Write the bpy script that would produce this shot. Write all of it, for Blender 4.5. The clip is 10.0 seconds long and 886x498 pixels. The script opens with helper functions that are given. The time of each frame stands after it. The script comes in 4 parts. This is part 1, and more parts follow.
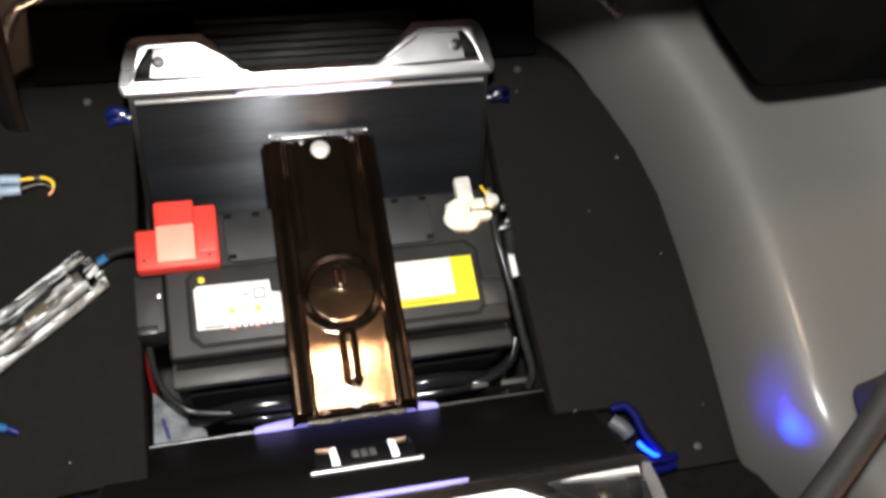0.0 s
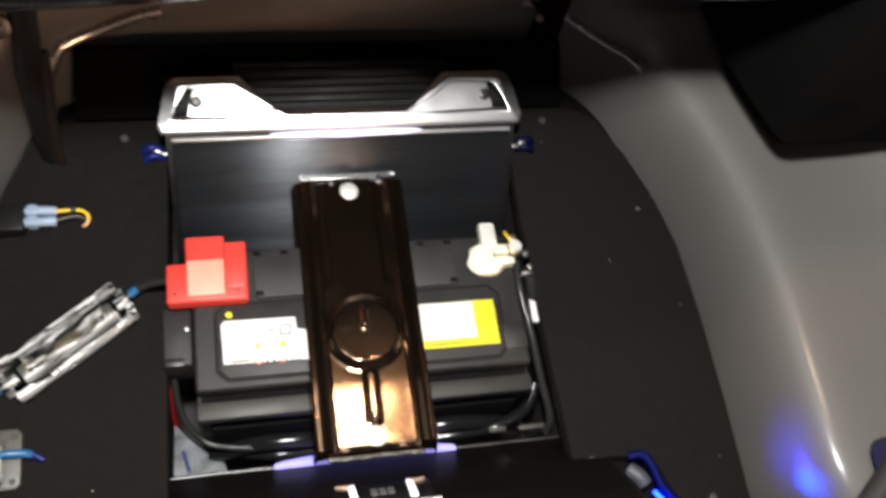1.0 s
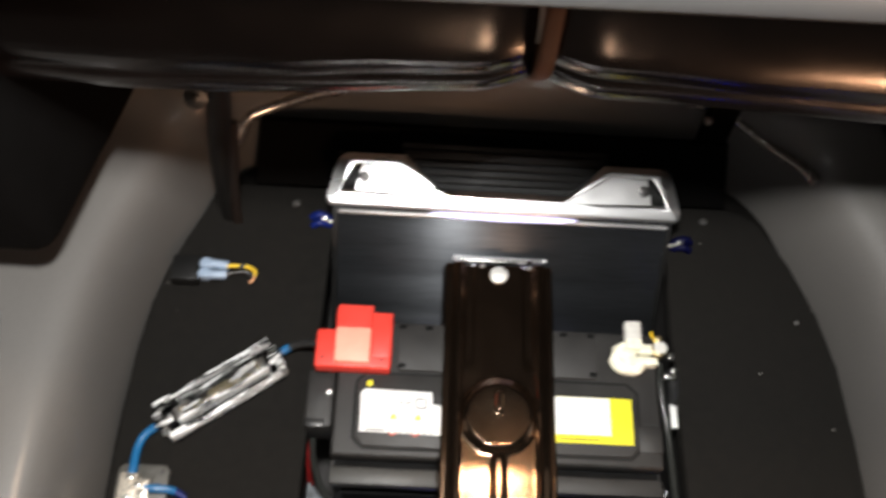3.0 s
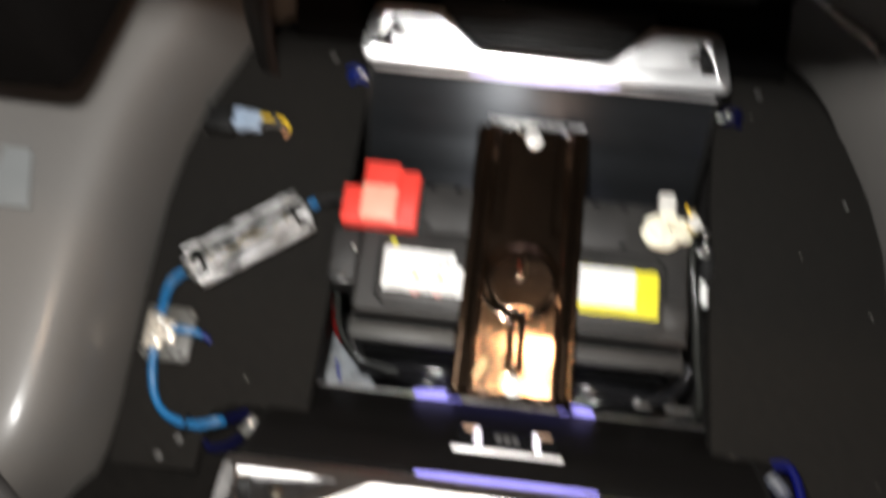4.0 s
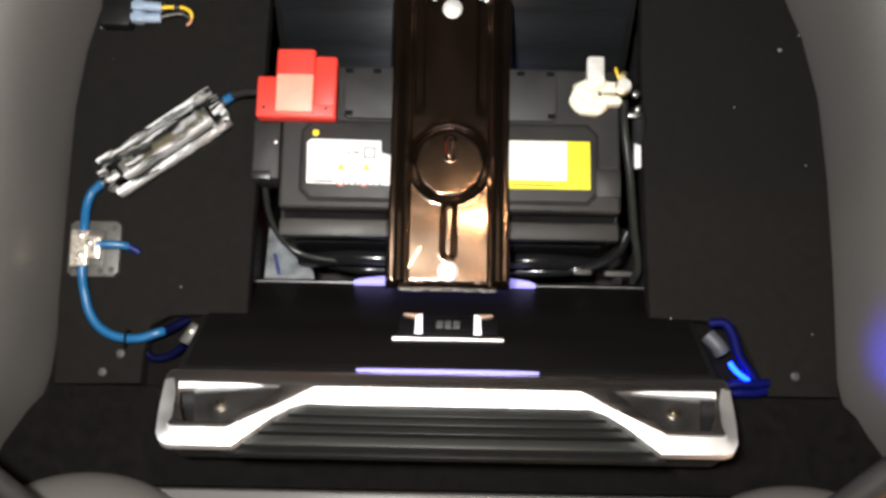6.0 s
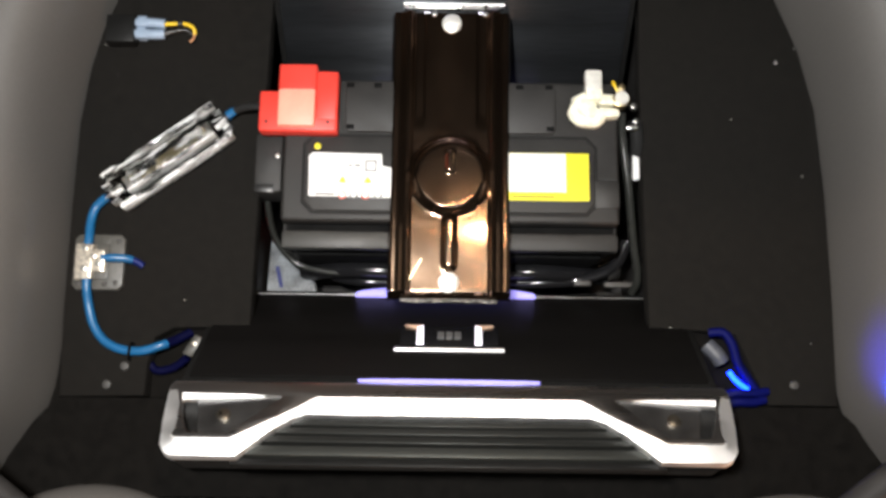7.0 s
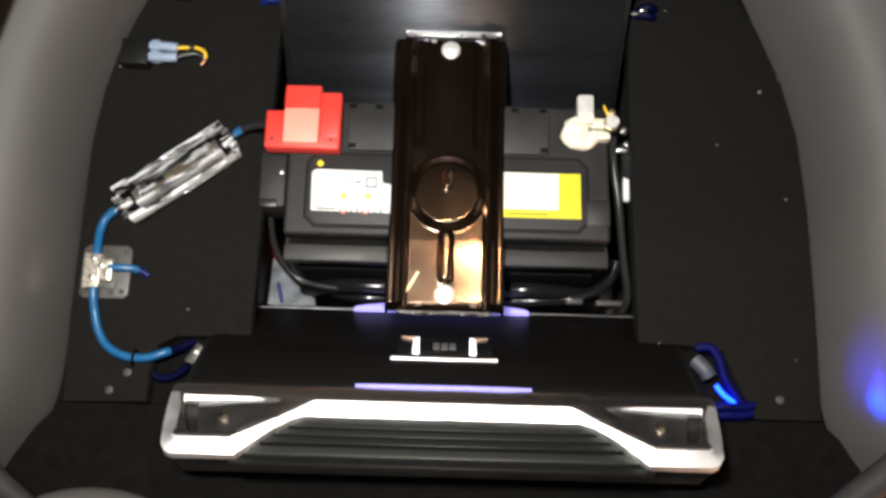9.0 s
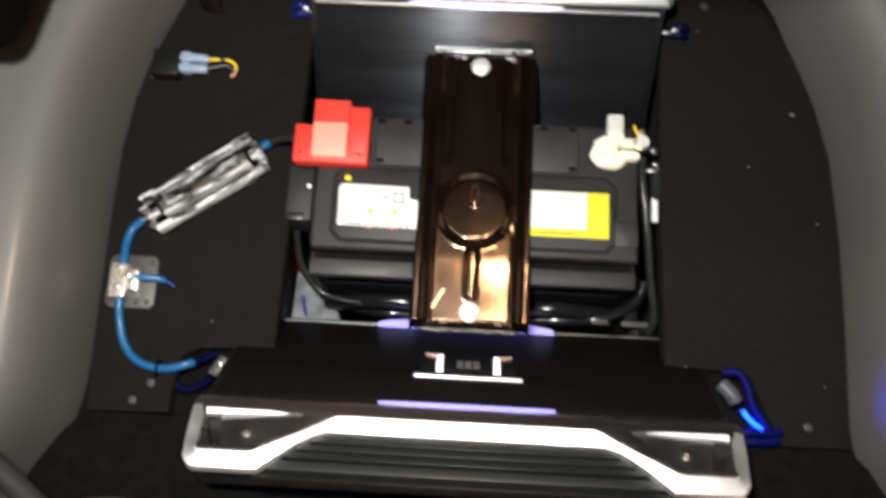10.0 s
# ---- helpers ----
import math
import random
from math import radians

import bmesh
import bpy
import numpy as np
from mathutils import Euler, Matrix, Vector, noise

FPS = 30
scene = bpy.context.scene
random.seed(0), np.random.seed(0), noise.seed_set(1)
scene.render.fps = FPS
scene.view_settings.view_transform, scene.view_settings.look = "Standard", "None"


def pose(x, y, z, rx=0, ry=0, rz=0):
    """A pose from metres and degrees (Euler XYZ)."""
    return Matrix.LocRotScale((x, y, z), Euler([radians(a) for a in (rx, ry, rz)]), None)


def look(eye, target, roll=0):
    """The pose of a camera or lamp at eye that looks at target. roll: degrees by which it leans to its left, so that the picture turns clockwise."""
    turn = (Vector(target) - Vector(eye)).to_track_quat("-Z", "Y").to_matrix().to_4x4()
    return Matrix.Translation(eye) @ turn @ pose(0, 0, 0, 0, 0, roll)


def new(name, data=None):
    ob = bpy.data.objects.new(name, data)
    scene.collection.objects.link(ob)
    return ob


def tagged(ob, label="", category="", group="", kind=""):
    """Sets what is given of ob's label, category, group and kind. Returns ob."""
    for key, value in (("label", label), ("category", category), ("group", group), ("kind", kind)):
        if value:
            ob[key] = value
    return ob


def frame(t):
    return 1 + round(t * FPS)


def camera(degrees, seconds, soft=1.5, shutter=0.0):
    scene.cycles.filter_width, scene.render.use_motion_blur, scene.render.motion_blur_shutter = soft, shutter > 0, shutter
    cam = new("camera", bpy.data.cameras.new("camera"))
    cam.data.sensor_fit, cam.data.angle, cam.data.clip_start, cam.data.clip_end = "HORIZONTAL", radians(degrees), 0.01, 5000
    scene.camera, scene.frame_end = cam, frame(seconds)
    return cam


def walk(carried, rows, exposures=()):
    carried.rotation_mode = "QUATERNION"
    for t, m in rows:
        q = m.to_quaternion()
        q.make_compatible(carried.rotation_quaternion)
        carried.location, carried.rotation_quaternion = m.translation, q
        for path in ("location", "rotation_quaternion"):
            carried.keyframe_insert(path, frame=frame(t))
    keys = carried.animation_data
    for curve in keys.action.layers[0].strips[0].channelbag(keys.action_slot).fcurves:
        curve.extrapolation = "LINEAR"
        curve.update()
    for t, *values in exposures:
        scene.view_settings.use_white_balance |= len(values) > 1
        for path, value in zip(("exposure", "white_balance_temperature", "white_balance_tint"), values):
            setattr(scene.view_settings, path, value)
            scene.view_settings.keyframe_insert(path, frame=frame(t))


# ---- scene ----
cam = camera(51.6, 10.0, soft=3.2, shutter=0.9)

PATH = [
    (0, (-0.091, -0.35, 0.932), (0.33, 0.373, -0.885), 21.7),
    (0.5, (-0.1, -0.358, 0.943), (0.332, 0.423, -0.847), 21.5),
    (1, (-0.113, -0.359, 0.944), (0.301, 0.462, -0.832), 20.5),
    (1.5, (-0.121, -0.359, 0.954), (0.218, 0.539, -0.801), 17.0),
    (2, (-0.113, -0.349, 0.964), (0.179, 0.615, -0.763), 13.7),
    (2.2, (-0.107, -0.346, 0.964), (0.164, 0.65, -0.749), 12.7),
    (3.4, (-0.094, -0.349, 0.971), (-0.109, 0.572, -0.805), 4.6),
    (3.5, (-0.095, -0.346, 0.968), (-0.119, 0.561, -0.815), 4.7),
    (3.8, (-0.029, -0.366, 0.954), (-0.195, 0.49, -0.846), -3.3),
    (4, (-0.038, -0.349, 0.949), (-0.133, 0.361, -0.918), -1.0),
    (4.1, (-0.039, -0.324, 0.946), (-0.098, 0.288, -0.958), 0.8),
    (4.5, (-0.014, -0.299, 0.946), (-0.049, 0.23, -0.982), 1.5),
    (5, (-0.007, -0.281, 0.944), (-0.026, 0.129, -1.014), 0.6),
    (5.5, (-0.002, -0.277, 0.943), (-0.008, 0.062, -1.028), 0.6),
    (7, (0.0, -0.284, 0.953), (-0.01, 0.097, -1.01), -0.7),
    (7.5, (0.001, -0.294, 0.958), (-0.003, 0.115, -0.999), -0.0),
    (8, (0.0, -0.312, 0.971), (0.003, 0.152, -0.974), 1.5),
    (8.5, (-0.001, -0.331, 0.976), (-0.008, 0.164, -0.962), 0.8),
    (9, (0.002, -0.339, 0.975), (-0.005, 0.171, -0.959), 0.8),
    (9.5, (0.003, -0.331, 0.972), (-0.003, 0.155, -0.968), 1.0),
    (10, (-0.004, -0.331, 0.972), (-0.057, 0.199, -0.956), -2.7),
]
walk(cam, [(t, look(eye, target, roll)) for t, eye, target, roll in PATH],
     exposures=[(0, 0.12), (1, 0.13), (2, 0.10), (3.5, 0.04), (4.5, -0.03), (5, 0.08), (5.5, 0.13), (7, 0.09), (8, 0.0), (9, 0.0), (10, -0.03)])

# ---- light: a white work lamp overhead, a weak torch beside the camera, a warm boot lamp, two added warm spots behind the car, dim night ----
world = bpy.data.worlds.new("night")
scene.world = world
world.use_nodes = True
world.node_tree.nodes["Background"].inputs[0].default_value = (0.010, 0.009, 0.008, 1)
world.node_tree.nodes["Background"].inputs[1].default_value = 3.6


def lamp(name, kind, place, aim, watts, colour, size):
    data = bpy.data.lights.new(name, kind)
    data.energy, data.color = watts, colour
    if kind == "AREA":
        data.shape, data.size = "DISK", size
    else:
        data.shadow_soft_size = size
    ob = new(name, data)
    ob.matrix_world = look(place, aim)
    return ob


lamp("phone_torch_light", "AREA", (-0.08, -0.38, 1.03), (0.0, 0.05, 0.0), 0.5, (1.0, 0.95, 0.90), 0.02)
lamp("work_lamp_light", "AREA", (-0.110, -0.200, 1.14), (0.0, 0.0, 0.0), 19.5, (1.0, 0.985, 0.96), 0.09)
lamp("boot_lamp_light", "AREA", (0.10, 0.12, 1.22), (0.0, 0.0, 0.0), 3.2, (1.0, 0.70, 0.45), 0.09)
# Unseen warm spot, assumed low behind the car for the seat's sheen.
rear_spot = lamp("rear_spot_light", "SPOT", (1.0, -1.15, 0.12), (0.13, 0.16, 0.34), 25.0, (1.0, 0.50, 0.27), 0.03)
rear_spot.data.spot_size, rear_spot.data.spot_blend = radians(48), 1.0
# Added narrow spot, no lamp of the place: brightens the left bulkhead corner.
bulkhead_fill = lamp("rear_spot_light", "SPOT", (0.12, -1.30, 0.52), (-0.27, 0.29, 0.15), 28.0, (1.0, 0.62, 0.40), 0.16)
bulkhead_fill.data.spot_size, bulkhead_fill.data.spot_blend = radians(31), 1.0
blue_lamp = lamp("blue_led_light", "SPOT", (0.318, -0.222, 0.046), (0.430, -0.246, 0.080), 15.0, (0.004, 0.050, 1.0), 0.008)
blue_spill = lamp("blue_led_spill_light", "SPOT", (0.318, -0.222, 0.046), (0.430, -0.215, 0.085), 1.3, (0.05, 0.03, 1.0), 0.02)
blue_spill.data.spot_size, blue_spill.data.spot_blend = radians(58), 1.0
blue_lamp.data.spot_size, blue_lamp.data.spot_blend = radians(16), 1.0


# ---- materials ----
def mat(name, col, rough=0.5, metal=0.0, var=0.2, scale=40.0, bump=0.0, bscale=600.0, coat=0.0, stretch=(1, 1, 1), specks=0.0, rvar=0.15, span=0.4, spec=0.5):
    m = bpy.data.materials.new(name)
    m.use_nodes = True
    nt = m.node_tree
    n, l = nt.nodes, nt.links
    b = n["Principled BSDF"]
    b.inputs["Roughness"].default_value = rough
    b.inputs["Metallic"].default_value = metal
    b.inputs["Specular IOR Level"].default_value = spec
    b.inputs["Coat Weight"].default_value = coat
    b.inputs["Coat Roughness"].default_value = 0.16
    tc = n.new("ShaderNodeTexCoord")
    mp = n.new("ShaderNodeMapping")
    mp.inputs["Scale"].default_value = stretch
    l.new(tc.outputs["Object"], mp.inputs["Vector"])
    big = n.new("ShaderNodeTexNoise")
    big.inputs["Scale"].default_value, big.inputs["Detail"].default_value = scale, 5
    fine = n.new("ShaderNodeTexNoise")
    fine.inputs["Scale"].default_value, fine.inputs["Detail"].default_value = bscale, 3
    l.new(mp.outputs[0], big.inputs["Vector"])
    l.new(mp.outputs[0], fine.inputs["Vector"])
    add = n.new("ShaderNodeMath")
    add.operation = "ADD"
    l.new(big.outputs[0], add.inputs[0])
    l.new(fine.outputs[0], add.inputs[1])
    ramp = n.new("ShaderNodeMapRange")
    ramp.inputs["From Min"].default_value, ramp.inputs["From Max"].default_value = 1 - span, 1 + span
    ramp.inputs["To Min"].default_value, ramp.inputs["To Max"].default_value = 1 - var, 1 + var
    l.new(add.outputs[0], ramp.inputs[0])
    mul = n.new("ShaderNodeVectorMath")
    mul.operation = "SCALE"
    mul.inputs[0].default_value = col
    l.new(ramp.outputs[0], mul.inputs["Scale"])
    colour = mul.outputs[0]
    if specks:
        vor = n.new("ShaderNodeTexVoronoi")
        vor.inputs["Scale"].default_value = 55
        l.new(tc.outputs["Object"], vor.inputs["Vector"])
        near = n.new("ShaderNodeMapRange")
        near.inputs["From Min"].default_value, near.inputs["From Max"].default_value = 0.07, 0.03
        l.new(vor.outputs["Distance"], near.inputs[0])
        pick = n.new("ShaderNodeSeparateColor")
        l.new(vor.outputs["Color"], pick.inputs[0])
        few = n.new("ShaderNodeMath")
        few.operation = "GREATER_THAN"
        few.inputs[1].default_value = 1 - specks
        l.new(pick.outputs[0], few.inputs[0])
        both = n.new("ShaderNodeMath")
        both.operation = "MULTIPLY"
        l.new(near.outputs[0], both.inputs[0])
        l.new(few.outputs[0], both.inputs[1])
        mix = n.new("ShaderNodeMix")
        mix.data_type = "RGBA"
        mix.inputs["B"].default_value = (0.34, 0.33, 0.30, 1)
        l.new(both.outputs[0], mix.inputs["Factor"])
        l.new(colour, mix.inputs["A"])
        colour = mix.outputs["Result"]
    l.new(colour, b.inputs["Base Color"])
    rr = n.new("ShaderNodeMapRange")
    rr.inputs["From Min"].default_value, rr.inputs["From Max"].default_value = 0.3, 0.7
    rr.inputs["To Min"].default_value, rr.inputs["To Max"].default_value = max(rough - rvar * rough, 0.02), min(rough + rvar * rough, 1)
    l.new(big.outputs[0], rr.inputs[0])
    l.new(rr.outputs[0], b.inputs["Roughness"])
    if bump:
        bp = n.new("ShaderNodeBump")
        bp.inputs["Strength"].default_value, bp.inputs["Distance"].default_value = bump, 0.001
        l.new(fine.outputs[0], bp.inputs["Height"])
        l.new(bp.outputs[0], b.inputs["Normal"])
    return m


def glow(name, col, strength):
    m = bpy.data.materials.new(name)
    m.use_nodes = True
    b = m.node_tree.nodes["Principled BSDF"]
    b.inputs["Base Color"].default_value = (*col, 1)
    b.inputs["Emission Color"].default_value = (*col, 1)
    b.inputs["Emission Strength"].default_value = strength
    return m


def clear(name, rough, tint, cloud, start=0.44):
    """Clear plastic; white streaks stand for its glints. cloud: how white they are, start: the lower, the more of it is
    streaked.
    """
    m = bpy.data.materials.new(name)
    m.use_nodes = True
    nt = m.node_tree
    n, l = nt.nodes, nt.links
    b = n["Principled BSDF"]
    b.inputs["Base Color"].default_value = (*tint, 1)
    b.inputs["IOR"].default_value = 1.49
    b.inputs["Specular IOR Level"].default_value = 0.8
    b.inputs["Roughness"].default_value = rough
    tc = n.new("ShaderNodeTexCoord")
    mp = n.new("ShaderNodeMapping")
    mp.inputs["Scale"].default_value = (28, 190, 120)
    l.new(tc.outputs["Object"], mp.inputs["Vector"])
    streak = n.new("ShaderNodeTexNoise")
    streak.inputs["Scale"].default_value, streak.inputs["Detail"].default_value = 1.0, 3
    l.new(mp.outputs[0], streak.inputs["Vector"])
    rr = n.new("ShaderNodeMapRange")
    rr.inputs["From Min"].default_value, rr.inputs["From Max"].default_value = start, start + 0.06
    rr.inputs["To Min"].default_value, rr.inputs["To Max"].default_value = 1.0, 1.0 - cloud
    l.new(streak.outputs[0], rr.inputs[0])
    l.new(rr.outputs[0], b.inputs["Transmission Weight"])
    ripple = n.new("ShaderNodeTexNoise")
    ripple.inputs["Scale"].default_value = 140
    l.new(tc.outputs["Object"], ripple.inputs["Vector"])
    bp = n.new("ShaderNodeBump")
    bp.inputs["Strength"].default_value, bp.inputs["Distance"].default_value = 0.6, 0.003
    l.new(ripple.outputs[0], bp.inputs["Height"])
    l.new(bp.outputs[0], b.inputs["Normal"])
    return m


FELT = mat("black_felt", (0.0124, 0.0114, 0.0102), 0.95, var=0.22, scale=90, bump=1.0, bscale=1300, specks=0.2, span=0.24, spec=0.08)
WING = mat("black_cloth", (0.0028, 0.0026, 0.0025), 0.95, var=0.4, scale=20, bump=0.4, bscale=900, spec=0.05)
SATIN = mat("satin_silver_recess", (0.72, 0.72, 0.72), 0.38, 1.0, var=0.08)
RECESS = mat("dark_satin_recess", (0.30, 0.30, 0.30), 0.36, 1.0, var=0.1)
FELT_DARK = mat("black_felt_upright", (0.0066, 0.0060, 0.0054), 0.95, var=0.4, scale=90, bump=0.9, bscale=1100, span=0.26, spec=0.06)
PAINT = mat("grey_body_paint", (0.112, 0.106, 0.099), 0.55, var=0.07, scale=6, bump=0.02, bscale=300, coat=0.32)
PAINT.node_tree.nodes["Principled BSDF"].inputs["Coat Roughness"].default_value = 0.19
# Pale metal in place of the lit streak on the bulkhead's paint.
HIGHLIGHT_METAL = mat("pale_highlight_metal", (0.55, 0.51, 0.47), 0.28, 0.9, var=0.07, scale=6, coat=1.0)
HIGHLIGHT_METAL.node_tree.nodes["Principled BSDF"].inputs["Coat Roughness"].default_value = 0.07
LEATHER = mat("dark_brown_leather", (0.0070, 0.0044, 0.0038), 0.19, var=0.3, scale=18, bump=0.10, bscale=420)
STRAP = mat("brown_webbing", (0.075, 0.030, 0.012), 0.6, var=0.2, scale=60, bump=0.3, bscale=900)
BLACK = mat("black_plastic", (0.018, 0.018, 0.018), 0.35, var=0.2, scale=50, bump=0.08, bscale=700)
CASE = mat("battery_case_plastic", (0.0172, 0.0160, 0.0148), 0.60, var=0.5, scale=34, span=0.3, bump=0.12, bscale=600)
# Case plastic made paler, for the light on the lid's front step.
LIT_STEP = mat("lit_step_plastic", (0.040, 0.039, 0.036), 0.55, var=0.35, scale=40, bump=0.12, bscale=600)
GREY_CABLE = mat("dark_grey_cable", (0.020, 0.021, 0.019), 0.22, var=0.2)
GLOSS = mat("glossy_black_cable", (0.010, 0.010, 0.011), 0.14, var=0.2)
BRONZE = mat("dark_bronze_lacquered_steel", (0.235, 0.158, 0.108), 0.145, 0.985, var=0.12, scale=20, bump=0.02, bscale=200, specks=0.10)
BRUSHED = mat("black_brushed_aluminium", (0.066, 0.070, 0.076), 0.33, 0.84, var=0.30, scale=30, bump=0.10, bscale=700, stretch=(0.04, 1, 1))
brushed_nodes = BRUSHED.node_tree
line_way = brushed_nodes.nodes.new("ShaderNodeTangent")
line_way.direction_type, line_way.uv_map = "UV_MAP", "lines"
shine = brushed_nodes.nodes["Principled BSDF"]
brushed_nodes.links.new(line_way.outputs[0], shine.inputs["Tangent"])
shine.inputs["Anisotropic"].default_value, shine.inputs["Anisotropic Rotation"].default_value = 0.93, 0.25
leather_shine = LEATHER.node_tree.nodes["Principled BSDF"]
leather_shine.inputs["Specular IOR Level"].default_value = 0.85
SILVER = mat("brushed_silver_trim", (0.80, 0.80, 0.80), 0.285, 1.0, var=0.06, scale=30, bump=0.05, bscale=500, stretch=(0.05, 1, 1))
BEZEL = mat("smooth_silver_bezel", (0.62, 0.61, 0.60), 0.28, 1.0, var=0.06, scale=30, bump=0.02, bscale=500, stretch=(0.05, 1, 1))
FIN = mat("dark_grey_fin", (0.029, 0.030, 0.028), 0.45, 0.6, var=0.2, scale=30, stretch=(0.05, 1, 1))
BLACK_PLATE = mat("black_anodised_plate", (0.0056, 0.0052, 0.0050), 0.42, var=0.25, scale=25, bump=0.03, bscale=700, stretch=(0.06, 1, 1), spec=0.11)
HOUSING = mat("matt_black_housing", (0.0075, 0.0075, 0.0073), 0.5, var=0.2, scale=40, bump=0.1, spec=0.22)
PALE_FIN = mat("satin_grey_fin", (0.064, 0.067, 0.062), 0.5, 0.8, var=0.15, scale=30, stretch=(0.05, 1, 1))
DARK_ARM = mat("dull_bronze_steel", (0.026, 0.019, 0.016), 0.42, 0.5, var=0.25)
SATIN_BAND = mat("satin_silver_band", (0.84, 0.84, 0.84), 0.52, 1.0, var=0.05, scale=30, bump=0.03, bscale=500)
GREYTRIM = mat("satin_grey_trim", (0.085, 0.082, 0.08), 0.38, 1.0, var=0.1)
BADGE_GREY = mat("dull_grey_badge", (0.16, 0.16, 0.16), 0.5, 0.3, var=0.2)
ZINC = mat("white_zinc_plate", (0.85, 0.84, 0.80), 0.5, 0.6, var=0.12, scale=150, bump=0.1)
STEEL = mat("bright_zinc_steel", (0.75, 0.74, 0.70), 0.3, 1.0, var=0.1, scale=120)
SCRAPED = mat("scraped_dull_steel", (0.07, 0.066, 0.062), 0.4, 0.6, var=0.9, scale=200)
PLATED = mat("worn_plated_brass", (0.74, 0.68, 0.58), 0.35, 0.7, var=0.5, scale=260, bump=0.6, bscale=350)
DULL_STEEL = mat("dull_warm_steel", (0.45, 0.41, 0.34), 0.3, 1.0, var=0.2, scale=150)
BRASS = mat("dull_brass", (0.55, 0.45, 0.26), 0.35, 1.0, var=0.2, scale=120)
RED = mat("red_plastic", (0.74, 0.052, 0.036), 0.42, var=0.08, scale=40, bump=0.05)
DARK_RED = mat("dark_red_sheath", (0.22, 0.012, 0.012), 0.45, var=0.2)
SALMON = mat("worn_light_red_plastic", (0.84, 0.36, 0.26), 0.5, var=0.1, scale=60)
WHITE = mat("white_label_paper", (0.80, 0.80, 0.78), 0.55, var=0.03)
YELLOW = mat("yellow_label_paper", (0.78, 0.69, 0.02), 0.5, var=0.05)
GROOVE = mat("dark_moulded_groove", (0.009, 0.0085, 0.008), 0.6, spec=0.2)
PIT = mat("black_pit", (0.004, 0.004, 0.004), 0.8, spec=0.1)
INK = mat("black_label_ink", (0.02, 0.02, 0.02), 0.6)
REDINK = mat("red_label_ink", (0.6, 0.1, 0.06), 0.6)
CREAM = mat("greased_cream_clamp", (0.90, 0.86, 0.68), 0.4, var=0.3, scale=90, bump=0.5, bscale=220)
GREYCLAMP = mat("pale_grey_clamp", (0.62, 0.60, 0.55), 0.4, var=0.2, scale=120)
BLUE = mat("blue_cable_sheath", (0.010, 0.108, 0.265), 0.35, var=0.12, scale=80)
BLUE_DEEP = mat("dark_blue_cable_sheath", (0.005, 0.013, 0.11), 0.45, var=0.2, spec=0.25)
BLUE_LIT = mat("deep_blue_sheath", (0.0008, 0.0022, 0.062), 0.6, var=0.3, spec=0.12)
PALE_PLUG = mat("pale_grey_plug_end", (0.065, 0.070, 0.085), 0.5, var=0.2)
NAVY = mat("navy_cable_sheath", (0.0013, 0.0018, 0.022), 0.5, var=0.2, spec=0.12)
PALE_BLUE = mat("pale_blue_crimp", (0.29, 0.37, 0.48), 0.35, var=0.2, scale=150, bump=0.2)
YELLOW_WIRE = mat("yellow_wire_sheath", (0.78, 0.52, 0.02), 0.4, var=0.1)
COPPER = mat("bare_copper", (0.6, 0.3, 0.16), 0.4, 1.0)
GREY_BAR = mat("pale_grey_plastic", (0.088, 0.090, 0.089), 0.40, var=0.1, scale=10)
DIRTY = mat("pale_dusty_tray", (0.12, 0.13, 0.14), 0.6, var=0.9, scale=60, span=0.3)
STICKER = mat("grey_paper_sticker", (0.17, 0.178, 0.178), 0.6, var=0.06, scale=50)
LINT = mat("grey_plastic_stud", (0.048, 0.046, 0.043), 0.6)
SEAL = mat("dark_rubber_seal", (0.030, 0.028, 0.027), 0.62, var=0.3, scale=60, spec=0.25)
ACRYLIC = clear("clear_acrylic", 0.06, (0.97, 0.98, 0.98), 0.0)
# White streaks in these three imitate glints and reflections on clear plastic.
GLINTY = clear("bright_glint_acrylic", 0.10, (0.97, 0.97, 0.96), 0.88, 0.43)
GLINT_SPARSE = clear("sparse_glint_acrylic", 0.08, (0.97, 0.97, 0.96), 0.80, 0.50)
GLINT_COVER = clear("cover_glint_acrylic", 0.16, (0.97, 0.97, 0.96), 0.5, 0.53)
HAZY = mat("hazy_acrylic", (0.115, 0.112, 0.100), 0.45, var=0.35, scale=120, bump=0.2, bscale=300)
HAZY.node_tree.nodes["Principled BSDF"].inputs["Transmission Weight"].default_value = 0.45
VIOLET = glow("violet_led_strip", (0.36, 0.33, 0.98), 0.72)
PALE_VIOLET = glow("bright_pale_violet_strip", (0.72, 0.68, 1.0), 1.0)
LED_WHITE = glow("white_led_mark", (0.92, 0.88, 1.0), 1.4)
LED_ORANGE = mat("copper_mark", (0.85, 0.58, 0.42), 0.4, 0.3)
LED_BLUE = glow("blue_led", (0.0020, 0.022, 1.0), 24.0)


# ---- mesh helpers ----
def thing(name, m, label, category, group="", kind=""):
    ob = new(name)
    ob.empty_display_size = 0.02
    ob.matrix_world = m
    return tagged(ob, label, category, group, kind)


def mesh_of(name, bm, material):
    bmesh.ops.recalc_face_normals(bm, faces=bm.faces)
    me = bpy.data.meshes.new(name)
    bm.to_mesh(me)
    bm.free()
    me.materials.append(material)
    for p in me.polygons:
        p.use_smooth = True
    me.set_sharp_from_angle(angle=radians(38))
    return me


def part(name, bm, material, parent, label=""):
    ob = new(name, mesh_of(name, bm, material))
    ob.parent = parent
    return tagged(ob, label)


def solid(name, bm, material, label, category, kind="", group=""):
    return tagged(new(name, mesh_of(name, bm, material)), label, category, group, kind)


